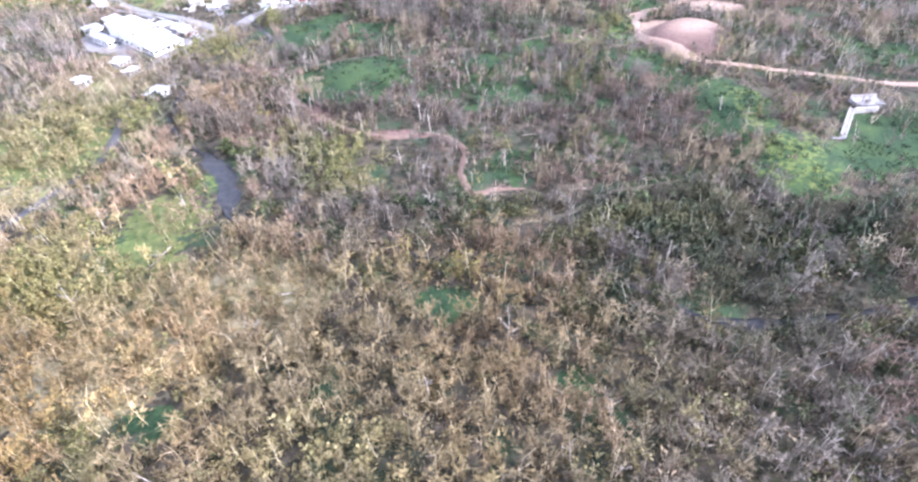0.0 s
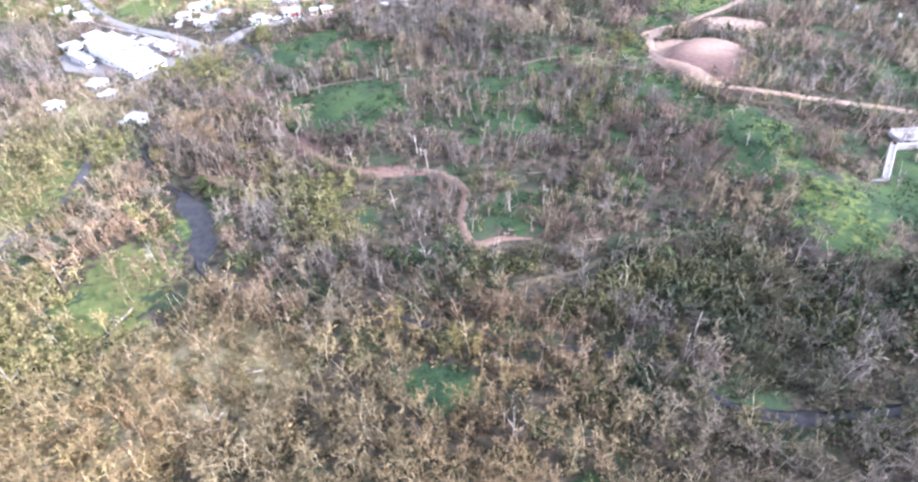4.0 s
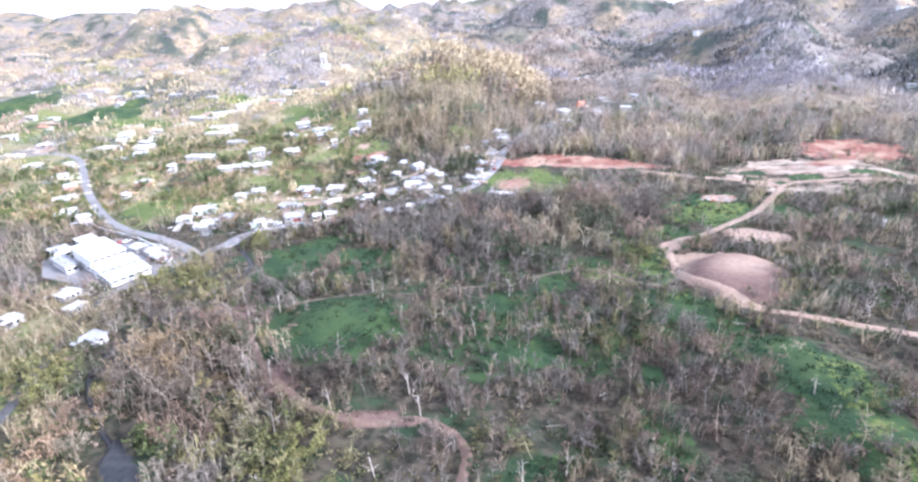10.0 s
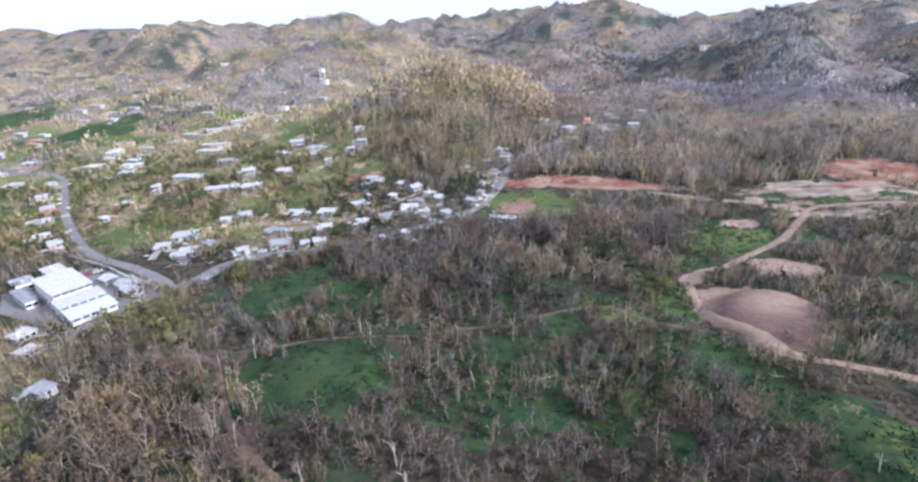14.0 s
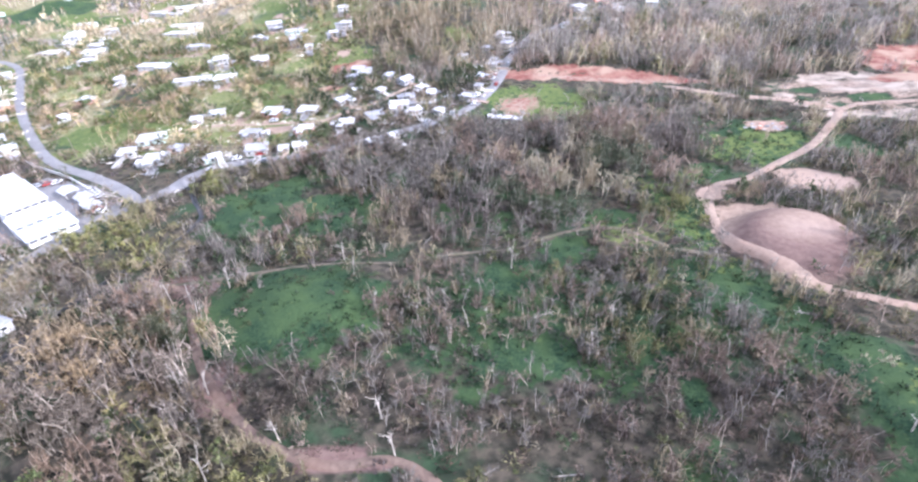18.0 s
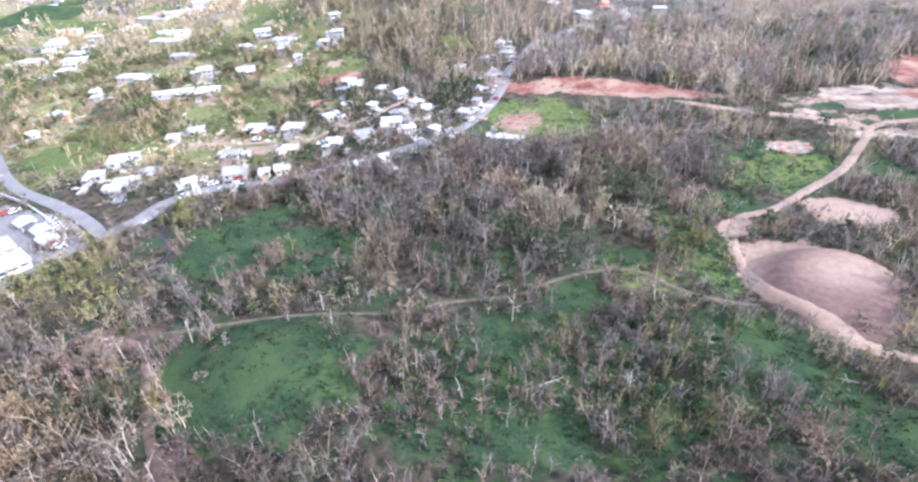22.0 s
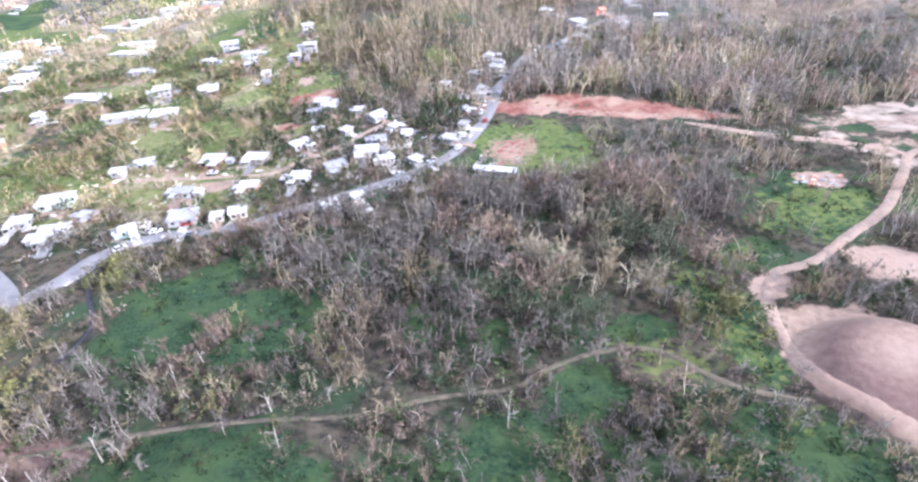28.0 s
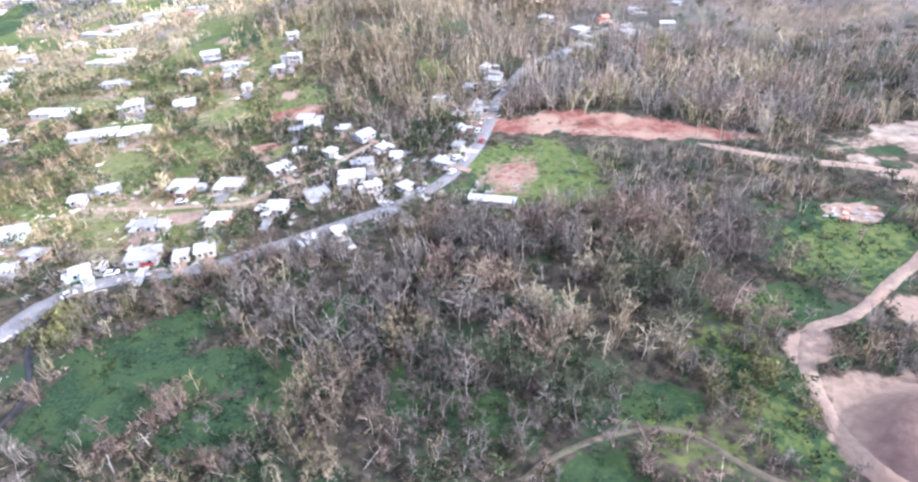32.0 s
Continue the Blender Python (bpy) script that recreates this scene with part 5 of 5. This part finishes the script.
def tint_of(x, y, rs, table, weights, size=15.0):
    """A colour for each plant by its drift; olive and tan in the dry parts of the valley, with regional sun and shade
    put into it.
    """
    n = len(x)
    col = drift(x, y, rs, table, weights, size)
    col = col * (.72 + .56 * vnoise(x / 6 + 20, y / 6 + 90)[:, None]) * (.78 + .44 * vnoise(x / 21 + 61, y / 21 + 5)[:, None])
    # mauve drifts; the one at (-14, 190) also puts shade into the woods' colour
    mauve = most(x, y, MAUVE, .4, .3)[:, None]
    col = col * (1 - .7 * mauve) + .7 * mauve * np.array((.152, .122, .108)) * rs.uniform(.7, 1.3, (n, 1))
    # sunlight on the west side and the village, put into the plant colours
    sun_gain = (smooth(-50, -95, x) * np.maximum(1.6 * smooth(320, 345, y), 1.35 * smooth(200, 150, y)))[:, None]
    col = col * (1 + sun_gain * np.array((.50, .44, .22)))
    col = col * (1 + np.array((.15, .06, -.30)) * (smooth(135, 90, y) * smooth(45, 5, x))[:, None])
    damp = .75 * ell(x, y, (84, 100, 56, 32, -6), .35)[:, None] * smooth(.3, .5, vnoise(x / 11 + 5, y / 11 + 44))[:, None]
    col = col * (1 - damp) + damp * np.array((.075, .090, .052)) * rs.uniform(.6, 1.4, (n, 1))
    col = col * (1 + .3 * ell(x, y, (-5, 640, 100, 130, 0), .5)[:, None])
    col = col * (1 + np.array((.10, .0, -.08)) * ell(x, y, (-78, 203, 24, 26, 0), .5)[:, None])
    # lighter eastern woods, cloud shade over mid-valley woods, both put into the colour
    col = col * (1 + .22 * (smooth(50, 95, x) * smooth(170, 225, y)) - .16 * ell(x, y, (12, 192, 75, 42, 0), .4))[:, None]
    dry = most(x, y, DRY, .5)[:, None] * (1 - mauve)
    ol = most(x, y, OLIVE, .4)[:, None] * (.4 + .45 * rs.rand(n, 1))
    col = col * (1 - ol) + ol * np.array((.365, .352, .125)) * rs.uniform(.6, 1.3, (n, 1))
    return col * (1 - .5 * dry) + .5 * dry * np.array((.40, .325, .175)) * rs.uniform(.5, 1.5, (n, 1))


NARROW = {"stream": (0, .2), "dirt_path": (.3, .5), "faint_path": (0, .55), "grassy_track": (.4, .8), "lane": (2.5, 1), "pool": (.8, 1)}  # how far plants keep off: metres, share of the width


def free(x, y, margin=1.0):
    """True where neither road, stream, building nor open ground stands in a plant's way."""
    ok = np.ones(len(x), bool)
    for key, (w, p) in LINES.items():
        near = (x > p[:, 0].min() - 9) & (x < p[:, 0].max() + 9) & (y > p[:, 1].min() - 9) & (y < p[:, 1].max() + 9)
        if key == "west_road":  # overgrown but for two stretches
            near &= ((y > 164) & (y < 190)) | (y < 146)
        idx = np.where(near)[0]
        if len(idx):
            off, share = NARROW.get(key, (0, 1))
            ok[idx] &= near_line(x[idx], y[idx], p) > off + w / 2 * share + margin
    for ox, oy, r in OCC:
        ok &= (x - ox) ** 2 + (y - oy) ** 2 > (r * .72 + .6 * margin) ** 2
    return ok


def open_ground(x, y):
    g = np.maximum(most(x, y, GRASS, .2, .5), np.maximum(most(x, y, GRASS2, .25, .7), most(x, y, LIME, .25, .7)) * .92) * .985
    b = np.maximum(np.maximum(most(x, y, BARE + PALE + [INFIELD], .15), most(x, y, RED, .15)), np.maximum(ell(x, y, LOOP, .15), ell(x, y, (74, 396, 52, 14, -17), .2, .3)))
    b = np.maximum(b, .8 * ell(x, y, QUARRY, .4, .8))
    g = np.maximum(g, (1 - smooth(.42, .54, vnoise(x / 10 + 9, y / 10 + 2))) * .98 * most(x, y, ROUGH, .3, .7))
    g = g * (1 - .8 * most(x, y, CLUMPS, .3, .4)) * (1 - .6 * smooth(.52, .64, vnoise(x / 7 + 3, y / 7 + 8)) * smooth(-12, 0, x) * smooth(300, 270, y) * (1 - ell(x, y, (108, 162, 22, 42, 0), .3)))
    return np.minimum(1, np.maximum(g, b * 1.25))


def places_for(x, y, rs, lo, hi):
    return np.column_stack([x, y, ground_z(x, y) - .1, rs.uniform(0, 2 * math.pi, len(x)), rs.uniform(lo, hi, len(x))])


def tall(x, y):
    """How much taller the trees stand in the old woods."""
    return (1 + .6 * most(x, y, [(38, 304, 78, 36, 12), (-25, 321, 36, 11, 25)], .4) + .5 * ell(x, y, (-78, 205, 24, 26, 0), .4) + .9 * most(x, y, [(150, 450, 170, 60, 0)], .4)
            + .9 * ell(x, y, (-5, 560, 110, 100, 0), .5) + .15 * smooth(140, 110, y))


rs = np.random.RandomState(5)

# near woods, where the camera flies over
N = 41000
x, y = rs.uniform(-340, 340, N), rs.uniform(18, 560, N)
inview = (np.abs(x) < 62 + 0.66 * (y + 20)) & (rs.rand(N) < 1 - .45 * smooth(360, 520, y))
x, y = x[inview], y[inview]
dens = 1.15 * smooth(.22, .62, .62 * vnoise(x / 19 + 3, y / 19 + 77) + .38 * vnoise(x / 8 + 3, y / 8 + 7) + .25 * smooth(130, 60, y))
village_n = smooth(-30, -45, x - (y - 330) * .1) * smooth(325, 335, y)
dens = dens * (1 - .3 * village_n * smooth(-20, -70, x)) * (1 + .9 * most(x, y, [(35, 300, 75, 42, 12), (-75, 185, 45, 40, 0), (20, 110, 110, 40, 0)] + CLUMPS + ROUGH + [(66, 176, 32, 26, 0), (2, 420, 13, 20, 0), (-25, 321, 36, 11, 25)], .4)) * (1 - open_ground(x, y)) * (1 - .6 * ell(x, y, (82, 102, 50, 24, -6), .35))
keep = (rs.rand(len(x)) < dens) & free(x, y)
x, y, village_n = x[keep], y[keep], village_n[keep]
dark = (most(x, y, DARK_WOOD[1:], .3, .5) > rs.uniform(.35, 1.4, len(x))) | (ell(x, y, DARK_WOOD[0], .3, .5) > rs.uniform(.7, 2.6, len(x)))
rest = ~dark & (rs.rand(len(x)) < .05 + .38 * village_n + .4 * most(x, y, OLIVE, .4))
leafy = dark | rest
bx_, by_ = x[~leafy], y[~leafy]
BARES = [bare_tree(100 + k, hh) for k, hh in enumerate((5.6, 6.6, 5.0, 6.0, 7.6, 5.4))] + [pole_tree(150 + k, hh, 4 + k % 3, 20, .22) for k, hh in enumerate((4.8, 5.6, 6.2, 4.6, 6.6))]
LIGHT = [bare_tree(120 + k, hh, 4, 3, 3, 1.2) for k, hh in enumerate((6.0, 7.0, 5.4))] + [pole_tree(160 + k, hh, 4, 8, .26) for k, hh in enumerate((6.2, 7.0, 5.6, 7.6))]
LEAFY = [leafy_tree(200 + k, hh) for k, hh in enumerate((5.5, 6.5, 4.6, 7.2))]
SHRUB = [shrub(300 + k) for k in range(4)]
THICKET = [shrub(320 + k, 52, 2.1, 2.6, .75) for k in range(4)]
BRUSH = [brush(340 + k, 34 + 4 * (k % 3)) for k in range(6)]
VINES = [vine_mound(360 + k) for k in range(4)]
GROVE = [grove(400 + k) for k in range(5)]

# the trees that stand nearest to the flight line are things of their own
order = np.argsort(np.abs(bx_ - 8) + 0.55 * np.abs(by_ - 190) + 18 * rs.rand(len(bx_)))
single, many = order[:250], order[250:]
protos = []
for k, p in enumerate(BARES):
    ob = thing("bare_tree", 0, 0, 0, 0, ("pale storm-stripped tree with broken limbs", "grey-brown leafless tree with a leaning trunk", "tan leafless tree with thin upright limbs")[k % 3], "tree", "storm-stripped trees")
    colour = COLOURS[(0, 2, 0, 1, 2)[k % 5]] * .68
    for piece in sorted(set(p.piece)):
        sel = p.f[p.piece == piece]
        ids, inv = np.unique(sel, return_inverse=True)
        nm = "trunk" if piece == 0 else "crown" if piece == 99 else "limb"
        part(nm, mesh_np(nm, p.v[ids], inv.reshape(-1, 3), [BARK if piece < 99 else TWIG], tint=colour[None] * p.s[ids][:, None] * (1.25 if piece < 99 else 1)), None, ob)
    protos.append(ob)
for j, k in enumerate(single):
    m = pose(bx_[k], by_[k], h1(bx_[k], by_[k]) - .1, 0, 0, rs.uniform(0, 360))
    if j < len(protos):
        protos[j].matrix_basis = m
    else:
        copy_thing(protos[rs.randint(len(protos))], m)
close = (np.abs(bx_[many]) < 125) & (by_[many] < 335)
for nm, kinds, sel, lab in (("bare_woods", BARES, many[close], "dense grey-brown woods stripped of leaves by a storm"), ("outer_woods", LIGHT, many[~close], "storm-stripped woods round the village and quarry")):
    tx, ty = bx_[sel], by_[sel]
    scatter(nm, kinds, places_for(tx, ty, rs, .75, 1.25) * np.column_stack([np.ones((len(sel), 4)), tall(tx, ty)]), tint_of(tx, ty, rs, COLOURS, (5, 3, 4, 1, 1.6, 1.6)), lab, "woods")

lx, ly = x[leafy], y[leafy]
order = np.argsort(np.abs(lx - 20) + .5 * np.abs(ly - 150))
single, many = order[:60], order[60:]
protos = []
for k, p in enumerate(LEAFY):
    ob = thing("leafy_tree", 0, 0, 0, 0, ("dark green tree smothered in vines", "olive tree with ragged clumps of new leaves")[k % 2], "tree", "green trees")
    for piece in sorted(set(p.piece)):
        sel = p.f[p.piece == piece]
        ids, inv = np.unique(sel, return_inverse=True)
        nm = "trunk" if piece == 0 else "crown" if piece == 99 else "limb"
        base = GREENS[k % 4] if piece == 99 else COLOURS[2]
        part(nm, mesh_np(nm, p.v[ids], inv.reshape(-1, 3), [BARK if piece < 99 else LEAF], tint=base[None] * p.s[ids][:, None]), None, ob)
    protos.append(ob)
for j, k in enumerate(single):
    m = pose(lx[k], ly[k], h1(lx[k], ly[k]) - .1, 0, 0, rs.uniform(0, 360))
    if j < len(protos):
        protos[j].matrix_basis = m
    else:
        copy_thing(protos[rs.randint(len(protos))], m)
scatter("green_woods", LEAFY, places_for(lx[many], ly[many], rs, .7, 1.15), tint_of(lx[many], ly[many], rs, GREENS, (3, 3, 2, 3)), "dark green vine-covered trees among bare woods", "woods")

# undergrowth
N = 22000
x, y = rs.uniform(-260, 220, N), rs.uniform(18, 500, N)
x[20000:], y[20000:] = rs.uniform(-290, -20, N - 20000), rs.uniform(325, 560, N - 20000)
og = open_ground(x, y)
keep = (np.abs(x) < 62 + 0.62 * (y + 20)) & (rs.rand(N) < (.3 + .7 * smooth(.25, .6, vnoise(x / 19 + 3, y / 19 + 77) + .4 * smooth(130, 60, y))) * (1 - np.where(og > .99, 1, .94 * og))) & free(x, y, .2)
x, y = x[keep], y[keep]
thick = (rs.rand(len(x)) < .25 * smooth(150, 120, y) + .08 + .12 * smooth(325, 340, y) * smooth(-20, -50, x)) & (open_ground(x, y) < .3)
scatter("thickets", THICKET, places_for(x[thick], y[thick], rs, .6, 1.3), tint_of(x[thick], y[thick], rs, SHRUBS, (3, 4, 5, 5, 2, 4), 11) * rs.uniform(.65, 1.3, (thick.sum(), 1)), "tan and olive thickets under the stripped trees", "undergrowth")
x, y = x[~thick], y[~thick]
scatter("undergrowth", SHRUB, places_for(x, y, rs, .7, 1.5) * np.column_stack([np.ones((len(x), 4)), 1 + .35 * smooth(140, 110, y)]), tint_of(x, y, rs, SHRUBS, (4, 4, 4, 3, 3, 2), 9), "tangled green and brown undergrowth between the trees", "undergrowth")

# dead brush that closes the floor of the woods
N = 21000
x, y = rs.uniform(-300, 300, N), rs.uniform(18, 520, N)
keep = (np.abs(x) < 62 + 0.66 * (y + 20)) & (rs.rand(N) < (1 - .55 * smooth(300, 420, y)) * (1 - .5 * smooth(-25, -60, x) * smooth(330, 350, y)) * (.45 + .75 * smooth(.3, .6, .62 * vnoise(x / 19 + 3, y / 19 + 77) + .38 * vnoise(x / 8 + 3, y / 8 + 7) + .25 * smooth(130, 60, y))) * (1 - np.minimum(1, 1.15 * open_ground(x, y)))) & free(x, y, 1.2)
x, y = x[keep], y[keep]
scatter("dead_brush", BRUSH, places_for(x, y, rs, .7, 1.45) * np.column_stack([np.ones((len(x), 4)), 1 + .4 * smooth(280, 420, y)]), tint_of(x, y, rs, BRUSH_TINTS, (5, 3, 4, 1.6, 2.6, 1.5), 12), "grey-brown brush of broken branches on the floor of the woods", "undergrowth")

# creeper-covered humps along the stream
x, y = rs.uniform(10, 150, 900), rs.uniform(70, 160, 900)
keep = (most(x, y, [(66, 110, 42, 17, -8), (22, 118, 20, 12, 0), (112, 98, 24, 14, -10), (88, 72, 22, 8, -12), (34, 88, 12, 8, 0)], .35, .4) > rs.uniform(.4, 1.5, 900)) & free(x, y, 2.2)
x, y = x[keep], y[keep]
scatter("creeper_humps", VINES, places_for(x, y, rs, .85, 1.8), drift(x, y, rs, CREEPER, (3, 3, 3, 2), 9), "dark green humps of scrub smothered by creepers", "undergrowth")

# tussocks that roughen the pastures
TUSSOCK = [shrub(380 + k, 9, .7, .45, .4) for k in range(4)]
N = 14000
x, y = rs.uniform(-110, 190, N), rs.uniform(120, 345, N)
keep = (most(x, y, GRASS + GRASS2 + ROUGH, .3, .5) > .5) & (rs.rand(N) < .2 + 1.1 * smooth(.4, .62, vnoise(x / 9 + 33, y / 9 + 71))) & free(x, y, .3) & (most(x, y, BARE + [LOOP, MOUND, INFIELD], .2) < .3)
x, y = x[keep], y[keep]
scatter("grass_tussocks", TUSSOCK, places_for(x, y, rs, .6, 1.5), drift(x, y, rs, np.array([(0.024, 0.048, 0.026), (0.042, 0.070, 0.032), (0.066, 0.092, 0.036), (0.062, 0.068, 0.038)]), (4, 3, 2, 1.5), 8), "rough green tussocks in the pasture", "grass")

# pale snapped trunks that stand clear of the rest
def snag(seed, h):
    np.random.seed(seed)
    rs = np.random
    t = Plant()
    lean = rs.normal(0, .14, 2) * h
    k1 = np.array((lean[0] * .5, lean[1] * .5, h * .55))
    t.limb((0, 0, -.5), k1, .19, .14, 0, 5)
    t.limb(k1, (lean[0], lean[1], h), .14, .05, 0, 5)
    for k in range(3 + seed % 4):
        b0 = k1 * rs.uniform(.5, 1.5)
        a = rs.uniform(0, 2 * math.pi)
        e = b0 + np.array((math.cos(a), math.sin(a), rs.uniform(.3, 1.1))) * h * rs.uniform(.16, .3)
        t.limb(b0, e, .08, .03, 1 + k)
        for _ in range(4):
            t.card(b0 + (e - b0) * rs.uniform(.4, 1), e + rs.normal(0, .5, 3) + (0, 0, .4), .09, 99, 1.0)
    return t.done()


SNAG = [snag(700 + k, hh) for k, hh in enumerate((6.5, 7.5, 5.5, 8.0))]
sx, sy = rs.uniform(-120, 120, 220), rs.uniform(35, 330, 220)
ok = free(sx, sy, 1.5) & (open_ground(sx, sy) < .9) & (np.abs(sx) < 60 + .6 * sy)
spots_ = SNAG_SPOTS + list(zip(sx[ok][:90], sy[ok][:90]))
protos = []
for p in SNAG:
    ob = thing("dead_snag", 0, 0, 0, 0, "bleached dead trunk with a few snapped limbs", "tree", "bleached snags")
    for piece in sorted(set(p.piece)):
        sel = p.f[p.piece == piece]
        ids, inv = np.unique(sel, return_inverse=True)
        nm = "trunk" if piece == 0 else "crown" if piece == 99 else "limb"
        part(nm, mesh_np(nm, p.v[ids], inv.reshape(-1, 3), [BARK], tint=np.array((.40, .36, .31))[None] * p.s[ids][:, None]), None, ob)
    protos.append(ob)
for j, (sx_, sy_) in enumerate(spots_):
    fallen = j > 20 and j % 4 == 0 and float(open_ground(np.array([sx_]), np.array([sy_]))[0]) < .1
    m = pose(sx_, sy_, h1(sx_, sy_) + (.35 if fallen else -.1), 0, 0, rs.uniform(0, 360)) @ pose(0, 0, 0, 82 if fallen else 0)
    if j < len(protos):
        protos[j].matrix_basis = m
    else:
        ob = copy_thing(protos[rs.randint(len(protos))], m)
        if fallen:
            tagged(ob, "bleached dead trunk lying fallen on the ground")


# bare bark of the eastern ridges: ash grey, mauve grey, brown, pale, all greyed as if by haze; dark green stands for
# cloud shade
HAZE_SHADE_TINTS = np.array([(0.44, 0.42, 0.435), (0.39, 0.365, 0.395), (0.46, 0.385, 0.32), (0.15, 0.16, 0.165), (0.54, 0.49, 0.44)])


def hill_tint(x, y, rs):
    """Far woods: haze-grey bark and shade-dark patches on the eastern ridges, tan on the dry hills of the valley."""
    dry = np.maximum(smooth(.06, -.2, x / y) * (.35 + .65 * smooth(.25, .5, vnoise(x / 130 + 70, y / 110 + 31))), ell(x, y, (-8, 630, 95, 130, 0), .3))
    grey = drift(x, y, rs, HAZE_SHADE_TINTS, (4, 3.4, 3, 3.4, 2.6), 130, .14)
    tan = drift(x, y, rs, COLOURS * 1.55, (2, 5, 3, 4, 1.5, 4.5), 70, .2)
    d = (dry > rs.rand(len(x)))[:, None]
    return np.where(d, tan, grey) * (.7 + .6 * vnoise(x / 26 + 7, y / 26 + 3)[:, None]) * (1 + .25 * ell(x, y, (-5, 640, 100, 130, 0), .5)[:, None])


def canopy(seed, n=8, w=8.0, h=7.0):
    """A knot of trees a long way off: a stem and a ragged crown of three sprays each."""
    np.random.seed(seed)
    rs = np.random
    t = Plant()
    for _ in range(n):
        x, y = rs.uniform(-w, w, 2)
        hh = h * rs.uniform(.6, 1.2)
        t.card((x, y, -1), (x + rs.normal(0, .6), y, hh * 1.1), .5, 99, rs.uniform(1.1, 1.7), 0)
        for _ in range(3):
            p = np.array((x, y, hh * rs.uniform(.2, .7))) + rs.normal(0, .9, 3)
            t.card(p, p + rs.normal(0, 1.2, 3) + (0, 0, rs.uniform(.8, 2.6)), rs.uniform(1.0, 2.2), 99, rs.uniform(.5, 1.2), 1)
    return t.done()


# middle distance and far hills
CANOPY = [canopy(430 + k) for k in range(5)]
N = 32000
d = 380 * np.exp(rs.uniform(0, math.log(2600 / 380), N))
a = rs.uniform(-48, 48, N)
x, y = d * np.sin(np.radians(a)), 40 + d * np.cos(np.radians(a))
nearbox = (np.abs(x) < 340) & (y < 560) & (np.abs(x) < 62 + 0.66 * (y + 20))
g = np.maximum(open_ground(x, y), smooth(520, 700, y) * smooth(.68, .78, vnoise(x / 85 + 15, y / 70 + 22)) * smooth(1000, 750, y) * smooth(140, 40, x))
village_n = smooth(-20, -60, x - (y - 330) * .3) * smooth(1100, 700, y)
dens = (.5 + .7 * vnoise(x / 60 + 1, y / 60 + 4)) * (1 - .5 * village_n) * (1 + .6 * ell(x, y, (-5, 620, 110, 130, 0), .4))
keep = ~nearbox & (rs.rand(N) < dens * (1 - np.minimum(1, g)) * .75)
x, y, d = x[keep], y[keep], d[keep]
keep = free(x, y, 4.5)
x, y, d = x[keep], y[keep], d[keep]
for nm, kinds, sel, lab in (("hill_woods", GROVE, d < 640, "bare brown woods on the slopes above the village"), ("far_woods", CANOPY, d >= 640, "bare brown woods covering the far hills, with haze and cloud shade in their colours")):
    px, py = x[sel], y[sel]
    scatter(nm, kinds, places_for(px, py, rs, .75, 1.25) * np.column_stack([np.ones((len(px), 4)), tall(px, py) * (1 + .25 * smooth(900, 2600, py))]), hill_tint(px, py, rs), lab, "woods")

# storm litter round the houses
boards = []
for k in range(4):
    p = Plant()
    np.random.seed(600 + k)
    for _ in range(3):
        c, s = np.random.normal(0, .8, 3) * (1, 1, 0), np.random.uniform(.2, .9, 2)
        p.limb(c + (-s[0], 0, .12), c + (s[0], np.random.normal(0, .4), .2), .22 * s[1] + .08, .2 * s[1] + .06, 99, 4, np.random.uniform(.7, 1.2))
    boards.append(p.done())
hs = np.array([o for o in OCC if 240 < o[1] < 700 and o[0] < 120])
pick = hs[rs.randint(0, len(hs), 1500)]
ang, rad = rs.uniform(0, 2 * math.pi, 1500), pick[:, 2] * rs.uniform(.9, 2.2, 1500) + 1
x, y = pick[:, 0] + np.cos(ang) * rad, pick[:, 1] + np.sin(ang) * rad
keep = np.ones(1500, bool)
for ox, oy, r in OCC:
    keep &= (x - ox) ** 2 + (y - oy) ** 2 > (r * .7) ** 2
x, y = x[keep], y[keep]
LITTER = np.array([(0.62, 0.61, 0.58), (0.42, 0.42, 0.43), (0.35, 0.28, 0.22), (0.30, 0.36, 0.45), (0.5, 0.3, 0.22)])
scatter("storm_debris", boards, places_for(x, y, rs, .8, 1.9), tint_of(x, y, rs, LITTER, (5, 3, 3, 1, 1)), "pale boards and roofing sheets strewn by the storm", "debris")
